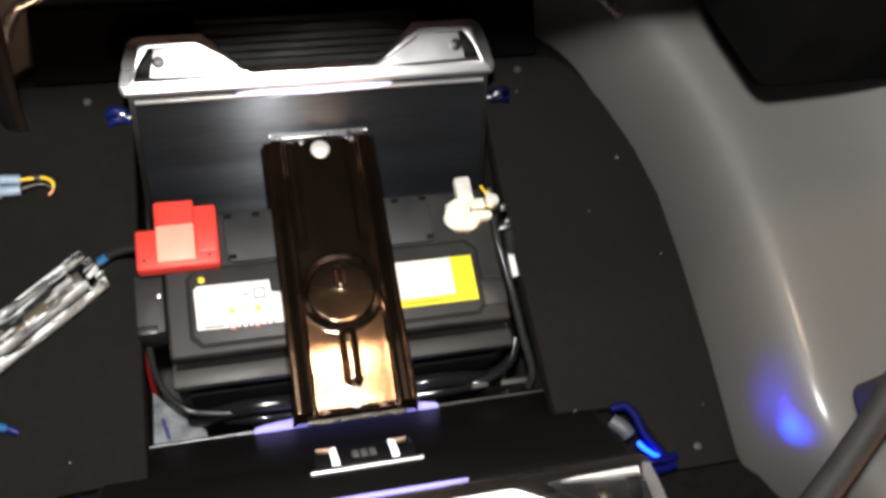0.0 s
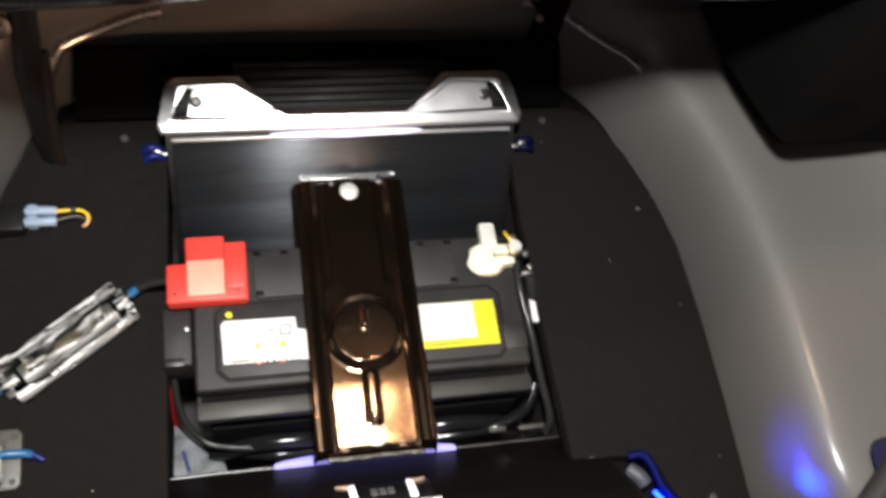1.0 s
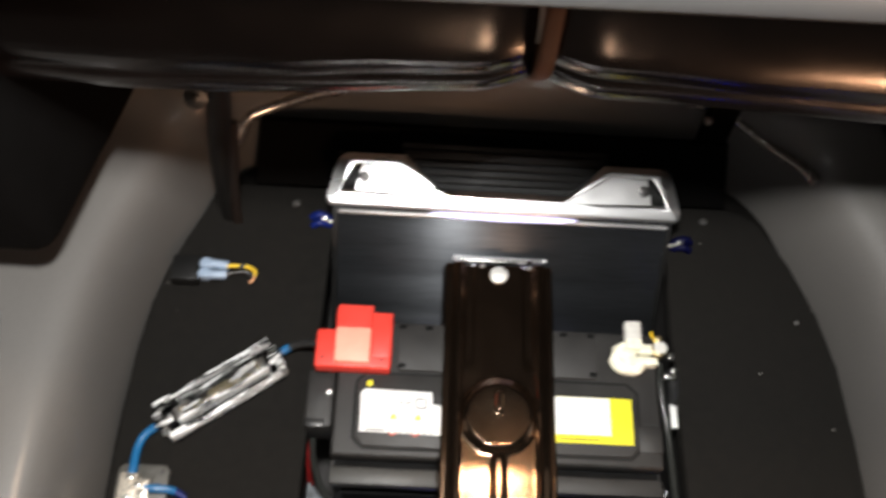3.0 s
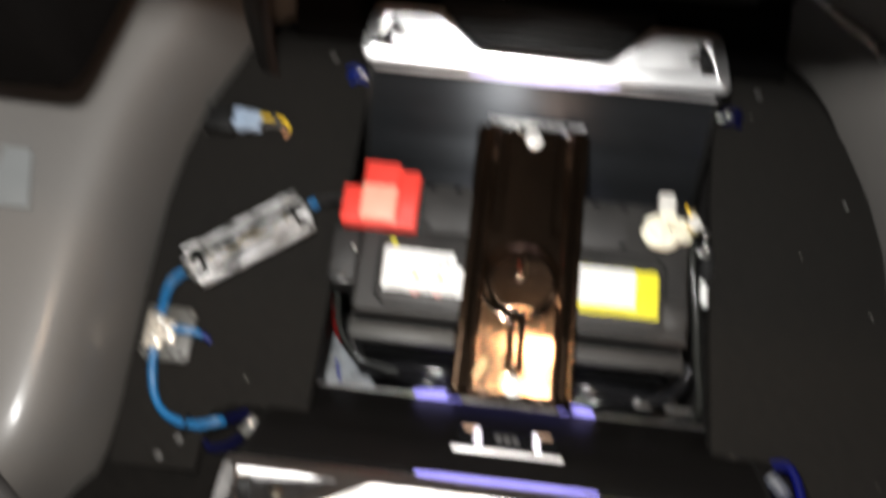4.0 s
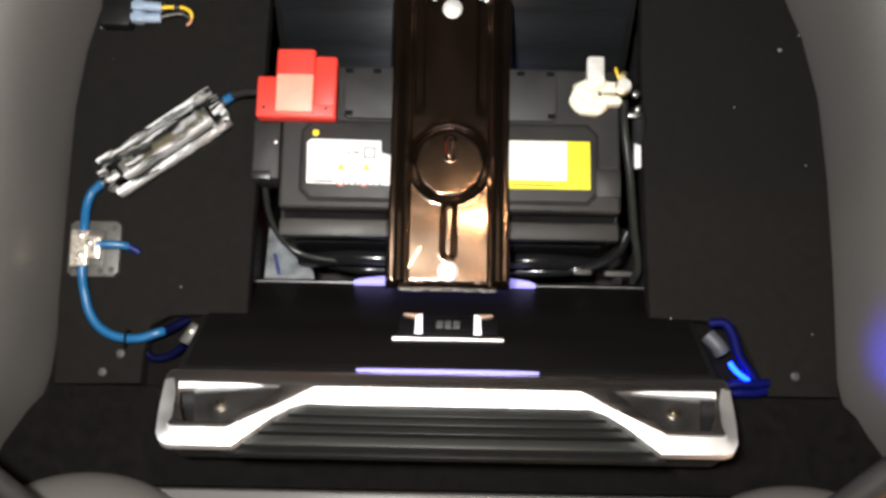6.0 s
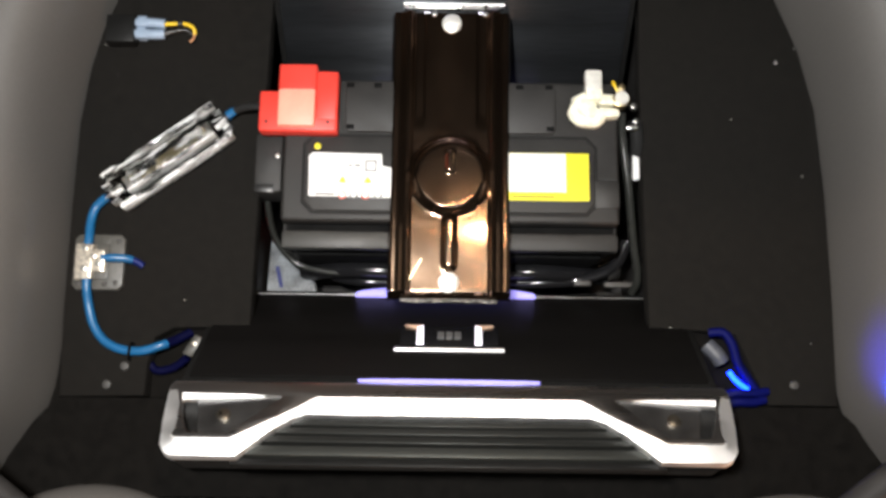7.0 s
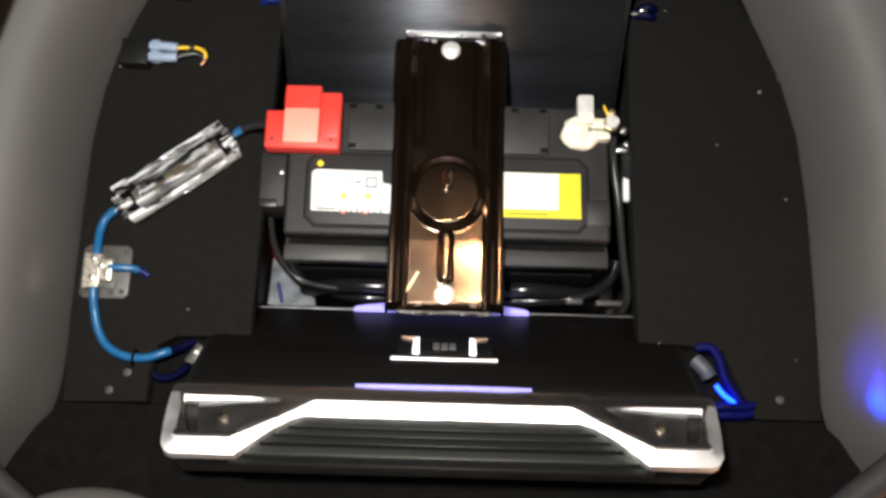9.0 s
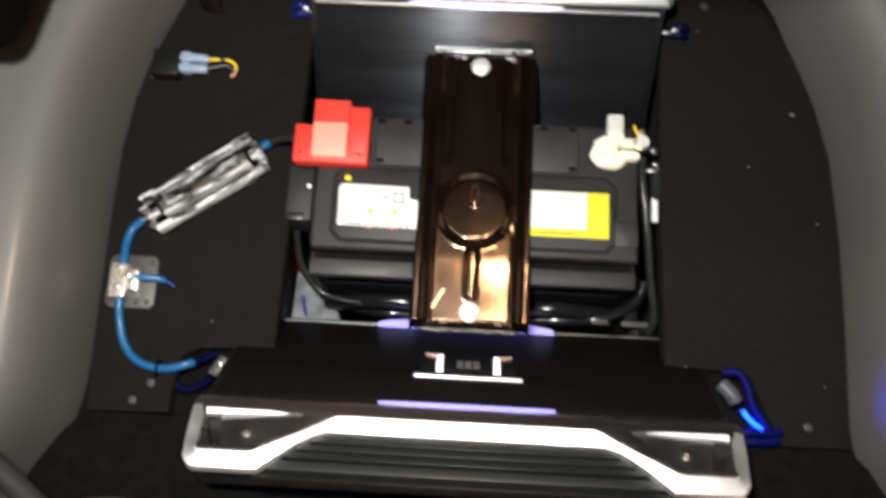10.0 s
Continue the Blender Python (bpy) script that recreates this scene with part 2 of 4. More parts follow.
def merge(*bms):
    out = bmesh.new()
    for b in bms:
        me = bpy.data.meshes.new("tmp")
        b.to_mesh(me)
        b.free()
        out.from_mesh(me)
        bpy.data.meshes.remove(me)
    return out


def box(x0, x1, y0, y1, z0, z1, r=0.001, seg=2, m=None):
    bm = bmesh.new()
    bmesh.ops.create_cube(bm, size=1)
    bmesh.ops.scale(bm, vec=(x1 - x0, y1 - y0, z1 - z0), verts=bm.verts)
    bmesh.ops.translate(bm, vec=((x0 + x1) / 2, (y0 + y1) / 2, (z0 + z1) / 2), verts=bm.verts)
    if r:
        bmesh.ops.bevel(bm, geom=bm.edges[:], offset=r, segments=seg, profile=0.5, affect="EDGES")
    if m is not None:
        bm.transform(m)
    return bm


def rod(x, y, z0, z1, r, seg=20, bevel=0.0, r2=None, m=None):
    bm = bmesh.new()
    bmesh.ops.create_cone(bm, cap_ends=True, segments=seg, radius1=r, radius2=r if r2 is None else r2, depth=z1 - z0)
    if bevel:
        rim = [e for e in bm.edges if any(len(f.verts) > 4 for f in e.link_faces)]
        bmesh.ops.bevel(bm, geom=rim, offset=bevel, segments=2, profile=0.5, affect="EDGES")
    bmesh.ops.translate(bm, vec=(x, y, (z0 + z1) / 2), verts=bm.verts)
    if m is not None:
        bm.transform(m)
    return bm


def prism(pts, z0, z1, r=0.002, m=None, holes=()):
    """A plate with the outline pts, from z0 to z1, its upper rim rounded."""
    bm = bmesh.new()
    edges = []
    for loop in (pts, *holes):
        vs = [bm.verts.new((x, y, z1)) for x, y in loop]
        edges += [bm.edges.new((vs[i], vs[(i + 1) % len(vs)])) for i in range(len(vs))]
    bmesh.ops.triangle_fill(bm, use_beauty=True, edges=edges)
    rim = [e for e in bm.edges if len(e.link_faces) == 1]
    low = bmesh.ops.extrude_face_region(bm, geom=bm.faces[:])
    moved = [v for v in low["geom"] if isinstance(v, bmesh.types.BMVert)]
    bmesh.ops.translate(bm, vec=(0, 0, z0 - z1), verts=moved)
    rim = [e for e in rim if e.is_valid]
    if r:
        bmesh.ops.bevel(bm, geom=rim, offset=r, segments=2, profile=0.5, affect="EDGES")
    if m is not None:
        bm.transform(m)
    return bm


def smooth_path(pts, n=6):
    """Catmull-Rom through pts."""
    p = [Vector(q) for q in pts]
    p = [2 * p[0] - p[1], *p, 2 * p[-1] - p[-2]]
    out = []
    for i in range(1, len(p) - 2):
        for k in range(n):
            t = k / n
            a, b, c, d = p[i - 1], p[i], p[i + 1], p[i + 2]
            out.append(0.5 * (2 * b + (c - a) * t + (2 * a - 5 * b + 4 * c - d) * t * t + (3 * b - a - 3 * c + d) * t ** 3))
    return out + [p[-2]]


def tube(pts, r, seg=12, n=6, flat=1.0):
    path = smooth_path(pts, n)
    bm = bmesh.new()
    rings = []
    side = None
    for i, q in enumerate(path):
        t = (path[min(i + 1, len(path) - 1)] - path[max(i - 1, 0)]).normalized()
        if side is None:
            side = t.cross(Vector((0, 0, 1)) if abs(t.z) < 0.9 else Vector((0, 1, 0)))
        side = (side - t * side.dot(t)).normalized()
        up = side.cross(t)
        rings.append([bm.verts.new(q + side * (r * math.cos(a)) + up * (r * flat * math.sin(a))) for a in (2 * math.pi * k / seg for k in range(seg))])
    for a, b in zip(rings, rings[1:]):
        for k in range(seg):
            bm.faces.new((a[k], a[(k + 1) % seg], b[(k + 1) % seg], b[k]))
    bm.faces.new(rings[0][::-1])
    bm.faces.new(rings[-1])
    return bm


def grid(nu, nv, f):
    """A sheet with the corner f(i, j)."""
    bm = bmesh.new()
    vs = [[bm.verts.new(f(i, j)) for j in range(nv)] for i in range(nu)]
    for i in range(nu - 1):
        for j in range(nv - 1):
            bm.faces.new((vs[i][j], vs[i + 1][j], vs[i + 1][j + 1], vs[i][j + 1]))
    return bm


def lumpy(bm, amount):
    for v in bm.verts:
        v.co += Vector((noise.noise(v.co * 90), noise.noise(v.co * 90 + Vector((7, 3, 1))), 0.7 * noise.noise(v.co * 90 + Vector((1, 9, 5))))) * amount
    return bm


def step(a, b, x):
    t = min(max((x - a) / (b - a), 0.0), 1.0)
    return t * t * (3 - 2 * t)


# ---- the boot: painted tub, floor, well ----
# Half outline of the floor's rim, from the sill forward to the bulkhead's middle.
RIM = smooth_path([(0.475, -0.42, 0), (0.455, -0.34, 0), (0.410, -0.258, 0), (0.407, -0.13, 0), (0.408, -0.03, 0), (0.402, 0.06, 0), (0.387, 0.136, 0), (0.365, 0.20, 0),
                   (0.342, 0.262, 0), (0.305, 0.306, 0), (0.24, 0.326, 0), (0.12, 0.330, 0), (0.0, 0.330, 0)], 5)
SIDE = [(0.0, -0.03), (0.004, 0.0), (0.010, 0.05), (0.018, 0.085), (0.028, 0.104), (0.045, 0.115), (0.08, 0.120), (0.14, 0.127), (0.20, 0.145), (0.235, 0.19), (0.252, 0.28), (0.260, 0.34), (0.265, 0.38), (0.268, 0.40)]
BULK = [(0.0, -0.03), (0.002, 0.0), (0.006, 0.05), (0.010, 0.10), (0.014, 0.128), (0.018, 0.142), (0.024, 0.16), (0.03, 0.19), (0.035, 0.23), (0.04, 0.28), (0.043, 0.31), (0.045, 0.34), (0.047, 0.37), (0.048, 0.39)]


RIM = RIM[:-1] + [Vector((-q.x, q.y, 0)) for q in RIM[::-1]]


def tub_point(i, j):
    q = RIM[i]
    t = RIM[min(i + 1, len(RIM) - 1)] - RIM[max(i - 1, 0)]
    n = Vector((t.y, -t.x, 0)).normalized()
    w = step(0.235, 0.315, q.y)
    d = SIDE[j][0] * (1 - w) + BULK[j][0] * w
    z = SIDE[j][1] * (1 - w) + BULK[j][1] * w
    return (q.x + n.x * d, q.y + n.y * d, z)


wall = solid("wall", grid(len(RIM), len(SIDE), tub_point), PAINT, "smooth grey painted sheet metal sides of the boot", "wall", "structure")
thick = wall.modifiers.new("thickness", "SOLIDIFY")
thick.thickness, thick.offset = 0.006, 1
round_off = wall.modifiers.new("round", "SUBSURF")
round_off.levels = round_off.render_levels = 1

# A pale metal bead stands for the paint's highlight where the bulkhead turns into both sides.
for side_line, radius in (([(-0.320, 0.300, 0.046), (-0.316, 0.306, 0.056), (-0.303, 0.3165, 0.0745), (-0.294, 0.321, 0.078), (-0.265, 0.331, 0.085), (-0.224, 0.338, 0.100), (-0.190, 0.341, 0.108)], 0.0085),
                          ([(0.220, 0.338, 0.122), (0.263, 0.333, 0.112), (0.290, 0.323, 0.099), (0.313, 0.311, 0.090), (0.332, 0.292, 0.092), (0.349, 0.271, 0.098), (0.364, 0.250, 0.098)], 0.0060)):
    solid("highlight_bead", tube(side_line, radius, 20, 8), HIGHLIGHT_METAL, "pale bead standing for the highlight on the grey painted bulkhead", "trim", "structure")

well_hole = [(-0.212, -0.255), (0.222, -0.255), (0.222, 0.262), (-0.212, 0.262)]
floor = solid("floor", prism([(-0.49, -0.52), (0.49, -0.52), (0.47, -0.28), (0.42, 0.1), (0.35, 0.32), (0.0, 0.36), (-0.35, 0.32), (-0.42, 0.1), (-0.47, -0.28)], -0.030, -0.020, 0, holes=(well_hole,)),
              FELT_DARK, "black surface of the boot floor", "floor", "structure")
well = merge(box(-0.222, 0.232, -0.265, 0.272, -0.215, -0.205, 0), box(-0.222, -0.212, -0.265, 0.272, -0.205, -0.030, 0), box(0.222, 0.232, -0.265, 0.272, -0.205, -0.030, 0),
             box(-0.212, 0.222, -0.265, -0.255, -0.205, -0.030, 0), box(-0.212, 0.222, 0.262, 0.272, -0.205, -0.030, 0))
solid("floor_well", well, SEAL, "dark recess in the boot floor around the battery", "floor well", "structure")

# Unseen dark box added above and behind, in place of the lid and the rear of the boot.
lid = merge(box(-0.80, 0.80, -1.25, 0.42, 1.52, 1.55, 0), box(-0.80, 0.80, 0.40, 0.43, 0.40, 1.52, 0), box(-0.80, -0.77, -1.25, 0.40, 0.40, 1.52, 0), box(0.77, 0.80, -0.60, 0.40, 0.40, 1.52, 0))
solid("ceiling", lid, FELT_DARK, "dark unseen enclosure above the boot", "ceiling", "structure")

# ---- carpet boards ----
left_outline = [(-0.196, 0.268), (-0.200, 0.10), (-0.203, -0.05), (-0.205, -0.184), (-0.285, -0.187), (-0.303, -0.197), (-0.309, -0.225), (-0.310, -0.257), (-0.398, -0.259),
                (-0.402, -0.17), (-0.403, -0.05), (-0.403, 0.035), (-0.396, 0.10), (-0.386, 0.145), (-0.370, 0.190), (-0.356, 0.225), (-0.346, 0.255), (-0.334, 0.268)]
right_outline = [(0.292, 0.268), (0.312, 0.262), (0.330, 0.248), (0.360, 0.195), (0.384, 0.130), (0.398, 0.062), (0.403, -0.03), (0.404, -0.13), (0.402, -0.258),
                 (0.330, -0.258), (0.326, -0.245), (0.300, -0.186), (0.262, -0.182), (0.211, -0.180), (0.208, -0.05), (0.207, 0.10), (0.212, 0.268)]
for outline, lab in ((left_outline, "black felt covered floor board beside the battery, notched at one corner"), (right_outline, "black felt covered floor board with one rounded corner")):
    solid("carpet_board", prism(outline, -0.020, 0.0, 0.003), FELT, lab, "carpet")
front_outline = [(-0.401, -0.2585), (-0.425, -0.285), (-0.447, -0.32), (-0.464, -0.358), (0.464, -0.358), (0.447, -0.31), (0.425, -0.28), (0.402, -0.2585)]
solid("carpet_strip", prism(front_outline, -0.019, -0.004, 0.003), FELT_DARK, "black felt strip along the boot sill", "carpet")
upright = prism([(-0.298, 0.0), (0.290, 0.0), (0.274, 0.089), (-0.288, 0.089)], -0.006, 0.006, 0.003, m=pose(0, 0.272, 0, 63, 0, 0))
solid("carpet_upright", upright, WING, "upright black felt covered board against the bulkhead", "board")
for x, y in ((-0.245, 0.243), (0.261, 0.248), (-0.332, -0.227), (-0.349, -0.246), (0.358, -0.237)):
    solid("carpet_stud", rod(x, y, -0.002, 0.003, 0.0046, 14, 0.0012), LINT, "small grey plastic stud in the black felt", "stud", group="studs in the carpet")
solid("carpet_pin", rod(0.358, 0.115, -0.002, 0.002, 0.0022, 10, 0.0008), STEEL, "tiny bright pin in the black felt", "pin")

# ---- amplifiers ----
FOLD = [40.0]


def bend(s):
    """Degrees by which the end of the amplifier has turned down, s metres past the strip."""
    return FOLD[0] * step(0.002, 0.009, s) + 60 * max(0.0, s - 0.03)


def shoulder(s, drop=0.0):
    """The bevelled end of the amplifier: s metres past the strip, drop metres below the skin. Returns local y, z."""
    y, z, k = 0.079, 0.0, 24
    for i in range(k):
        a = radians(bend((i + 0.5) / k * s))
        y += math.cos(a) * s / k
        z -= math.sin(a) * s / k
    a = radians(bend(s))
    return y - drop * math.sin(a), z - drop * math.cos(a)


def bent(bm, drop=0.0):
    """Lays a sheet drawn in (x, s) and thick in z over the shoulder."""
    for cut in (0.003, 0.004, 0.0055, 0.007, 0.008, 0.014, 0.02, 0.03, 0.04, 0.05, 0.06, 0.07, 0.08):
        bmesh.ops.bisect_plane(bm, geom=bm.verts[:] + bm.edges[:] + bm.faces[:], plane_co=(0, cut, 0), plane_no=(0, 1, 0))
    for v in bm.verts:
        y, z = shoulder(v.co.y, drop - v.co.z)
        v.co = (v.co.x, y, z)
    return bm


def amplifier(m, W, bar, foot, fold, thick_strip, wide_band, steep, reach, lean, lit, plate_skin, label):
    FOLD[0] = fold
    amp = thing("amplifier", m, label, "amplifier")
    # body with its rounded end
    def skin(i, j):
        prof = [(-0.092, -0.055), (-0.092, -0.004), (-0.088, -0.001)] + [(-0.088 + 0.167 * k / 3, -0.001) for k in range(1, 4)]
        prof += [shoulder(0.0061 * k, 0.004 + 0.016 * step(1, 5, k)) for k in range(1, 12)]
        end = shoulder(0.0061 * 11, 0.020)
        prof += [(end[0] - 0.002, end[1] - 0.010), (end[0] - 0.03, -0.085), (-0.06, -0.055), (-0.092, -0.055)]
        y, z = prof[j]
        return ((-W + 0.010) + i * (2 * W - 0.020), y, z)
    body = grid(2, 21, skin)
    for side in (-W + 0.010, W - 0.010):
        rim = [v for v in body.verts if abs(v.co.x - side) < 1e-6]
        body.faces.new(rim[:-1])
    part("body", body, HOUSING, amp, "black cast housing")
    plate_ob = part("top_plate", box(-W + 0.016, W - 0.016, -0.084, 0.0725, -0.003, 0.0025, 0.0018), plate_skin, amp, "black metal top plate")
    lines = plate_ob.data.uv_layers.new(name="lines")
    for loop in plate_ob.data.loops:
        q = plate_ob.data.vertices[loop.vertex_index].co
        lines.data[loop.index].uv = (q.x + 0.5, q.y + 0.5 + 0.3 * q.z)
    part("edge_trim", tube([(-W + 0.045, -0.0885, 0.002), (-0.05, -0.0885, 0.002), (0.05, -0.0885, 0.002), (W - 0.045, -0.0885, 0.002)], 0.0011, 10, 2), RECESS, amp, "thin dull metal edge")
    # silver bezel with two windows
    h = W - foot
    b = wide_band
    upper = [(bar * 0.5, 0.0205), (bar, 0.0205), (bar + 0.15 * (foot - bar), 0.0270), (bar + 0.45 * (foot - bar), 0.042), (foot + 0.004, 0.068), (W - 0.018, 0.067), (W - 0.0135, 0.0640), (W - 0.0160, 0.057), (W - 0.0155, 0.044), (W - 0.0148, 0.028), (W - 0.0100, 0.014)]
    lower = [(bar * 0.5, 0.0205 + b), (bar + 0.60 * b, 0.0205 + b), (bar + 0.75 * b + 0.17 * (foot - bar - 0.85 * b), 0.0268 + b), (bar + 0.85 * b + 0.47 * (foot - bar - 0.85 * b), 0.0409 + b), (foot - 0.002, 0.068 + b), (W - 0.015, 0.068 + b), (W - 0.0085, 0.0660 + 0.92 * b), (W - 0.0042, 0.0610 + 0.76 * b), (W - 0.0025, 0.048), (W - 0.0022, 0.028), (W - 0.0022, 0.013)]
    fall = [0.0066, 0.0064, 0.0048, 0.0038, 0.0060, 0.0062, 0.0054, 0.0040, 0.0026, 0.0016, 0.0006]
    # arms of this bezel reach so far down its end
    def down(q):
        return 0.0205 + (q - 0.0205) * reach if q > 0.0205 else q
    # and so far its outer corners lean in
    def slim(x, q):
        return x - lean * max(0.0, q - 0.012) / 0.045 if x > W - 0.035 else x
    upper = [(slim(x, down(q)), down(q)) for x, q in upper]
    lower = [(x, down(q - b) + b if q > 0.0205 + b else q) for x, q in lower]
    lower = [(slim(x, q), q) for x, q in lower]
    outer = [(-x, q) for x, q in upper[1:]] + [(-W + 0.0020, 0.016), (-W + 0.0025, 0.009), (-W + 0.006, 0.003)]
    outer += [(-x, q) for x, q in outer[::-1]]
    band = bmesh.new()
    rows = []
    right = [(p, q, f * steep * b / 0.014) for p, q, f in zip(upper, lower, fall)]
    for (xu, su), (xl, sl), f in [((-p[0], p[1]), (-q[0], q[1]), f) for p, q, f in right[::-1]] + right:
        top = [(xu + (xl - xu) * k / 4, su + (sl - su) * k / 4, 0.0015 - f * k / 4) for k in range(5)]
        rows.append([band.verts.new(q) for q in top + [(xl, sl, -0.013), (xu, su, -0.008)]])
    for p, q in zip(rows, rows[1:]):
        for k in range(7):
            band.faces.new((p[k], p[(k + 1) % 7], q[(k + 1) % 7], q[k]))
    band.faces.new(rows[0])
    band.faces.new(rows[-1])
    part("bezel_band", bent(band), SATIN_BAND if steep < 2 else SILVER, amp, "bright bevelled band of the bezel")
    def window(sg):
        pts = [(W - 0.016, 0.0175), (W - 0.019, 0.040), (W - 0.027, 0.0605), (foot + 0.006, 0.0610), (foot - 0.10 * h, 0.0480), (foot - 0.53 * h, 0.0200), (foot - 0.1 * h, 0.0182)]
        return [(sg * slim(x, down(s)), down(s)) for x, s in pts]
    bezel = prism(outer, -0.0045, 0.0015, 0.0012, holes=(window(1), window(-1)))
    part("bezel", bent(bezel), BEZEL if steep < 2 else SILVER, amp, "brushed silver end bezel")
    for sg in (-1, 1):
        x_in, x_out = foot - 0.56 * h, W - 0.0285 - 0.5 * lean
        floor_bm = prism([(sg * x_in, 0.018), (sg * x_out, 0.018), (sg * (x_out - 0.009), down(0.068)), (sg * (foot - 0.05 * h), down(0.068))], -0.006, 0.0, 0)
        for v in floor_bm.verts:
            v.co.z -= 0.0008 + 0.0050 * (abs(v.co.x) - x_in) / (x_out - x_in)
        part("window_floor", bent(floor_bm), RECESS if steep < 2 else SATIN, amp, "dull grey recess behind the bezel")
        lip = bmesh.new()
        ends = []
        for x, wide in ((W - 0.015, 0.0052), (foot + 0.2 * h, 0.0038), (foot - 0.50 * h, 0.0012)):
            ends.append([lip.verts.new(q) for q in ((sg * x, 0.0172, 0.0012), (sg * x, 0.0172 + wide, 0.0012 - 0.55 * wide), (sg * x, 0.0172 + wide, -0.0070), (sg * x, 0.0172, -0.0070))])
        for p, q in zip(ends, ends[1:]):
            for k in range(4):
                lip.faces.new((p[k], p[(k + 1) % 4], q[(k + 1) % 4], q[k]))
        lip.faces.new(ends[0])
        lip.faces.new(ends[-1])
        part("window_lip", bent(lip), SATIN_BAND if steep < 2 else SILVER, amp, "bright chamfered edge of the window")
        y, z = shoulder(0.038, 0.0030)
        tilt = -bend(0.038)
        screw = merge(rod(0, 0, -0.004, 0.002, 0.0066, 18, 0.0015), rod(0, 0, 0.0015, 0.0026, 0.003, 6))
        screw.transform(pose(sg * (W - 0.0565 * W / 0.264), y, z, tilt, 0, 0))
        part("screw", screw, DULL_STEEL if steep < 2 else GREYTRIM, amp, "dull metal screw head")
    # cooling fins between the feet of the bezel
    for k, (s0, s1, d) in enumerate(((0.0365, 0.043, 0.0), (0.0455, 0.052, 0.0), (0.0545, 0.061, 0.0), (0.0640, 0.0740, 0.001), (0.0760, 0.0825, 0.004))):
        wide = bar + (foot - bar) * min(1.0, max(0.0, (s1 - 0.020) / 0.055)) + 0.004
        fin = prism([(-wide, s0), (wide, s0), (wide, s1), (-wide, s1)], -0.020, -0.010 - d, 0.0008)
        part("fin", bent(fin), (PALE_FIN if k == 3 else FIN) if steep < 2 and k < 4 else HOUSING, amp)
    # lit strips
    def strip(y0, hw, t):
        return prism([(-hw, y0), (-0.8 * hw, y0 - 0.7 * t), (0, y0 - t), (0.8 * hw, y0 - 0.7 * t), (hw, y0), (0.7 * hw, y0 + 0.0012), (-0.7 * hw, y0 + 0.0012)], 0.0005, 0.004, 0.0005)
    part("light_strip", strip(0.0795, 0.086, thick_strip), lit, amp, "violet lit strip")
    half = [(1.0, 0.0), (0.96, 0.22), (0.88, 0.42), (0.76, 0.62), (0.58, 0.84), (0.40, 0.95)]
    dome = prism([(0.104 * x, -0.0852 - 0.0165 * q) for x, q in half] + [(-0.095 * x, -0.0852 - 0.0165 * q) for x, q in half[::-1]], 0.0, 0.0075, 0.002)
    part("rear_bezel", box(-W + 0.045, W - 0.045, -0.101, -0.0908, -0.012, -0.0006, 0.002), GLOSS, amp, "glossy black rear edge")
    part("light_strip", dome, VIOLET, amp, "violet lit strip")
    # badge
    part("badge", box(-0.050, 0.050, -0.018, 0.016, 0.002, 0.0045, 0.001), GLOSS, amp, "glossy black badge panel")
    part("badge_bar", tube([(-0.055, 0.025, 0.003), (-0.02, 0.025, 0.003), (0.02, 0.025, 0.003), (0.055, 0.025, 0.003)], 0.0030, 14, 2), SATIN, amp, "silver bar under the badge")
    for sg in (-1, 1):
        part("badge_mark", prism([(sg * 0.026, 0.017), (sg * 0.033, 0.017), (sg * 0.033, -0.014), (sg * 0.027, -0.019)], 0.004, 0.0062, 0.0005), LED_WHITE, amp, "white lit mark")
        part("badge_wing", prism([(sg * 0.027, -0.019), (sg * 0.046, -0.019), (sg * 0.033, -0.012)], 0.004, 0.0060, 0.0004), LED_ORANGE, amp, "copper coloured mark")
    for x in (-0.0085, 0.0, 0.0085):
        part("badge_block", box(x - 0.0034, x + 0.0034, -0.0070, 0.0070, 0.004, 0.0056, 0.0008), BADGE_GREY, amp, "dim grey block of the badge")
    if steep > 2:
        # The light on the plate's upper edge, put in as a paler strip.
        part("plate_edge", box(-W + 0.016, W - 0.016, 0.0735, 0.0775, -0.003, 0.0036, 0.0012), SATIN_BAND, amp, "pale strip for the lit edge of the top plate")
    return amp


amplifier(pose(0.003, -0.196, 0.013, 53, 0, 180), 0.264, 0.122, 0.193, 21.0, 0.0015, 0.0140, 1.0, 0.94, 0.0, VIOLET, BLACK_PLATE, "large black amplifier with silver bezel and violet strips")
amplifier(pose(0.004, 0.157, -0.003, 53, 0, 0), 0.208, 0.068, 0.118, 25.0, 0.0062, 0.0070, 2.1, 0.80, 0.010, PALE_VIOLET, BRUSHED, "black brushed amplifier with silver bezel leaning behind the battery")
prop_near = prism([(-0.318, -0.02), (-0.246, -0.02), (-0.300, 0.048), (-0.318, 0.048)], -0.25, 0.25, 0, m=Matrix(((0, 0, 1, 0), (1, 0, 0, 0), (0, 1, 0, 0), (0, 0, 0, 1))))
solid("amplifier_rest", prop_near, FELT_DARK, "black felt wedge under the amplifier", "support")

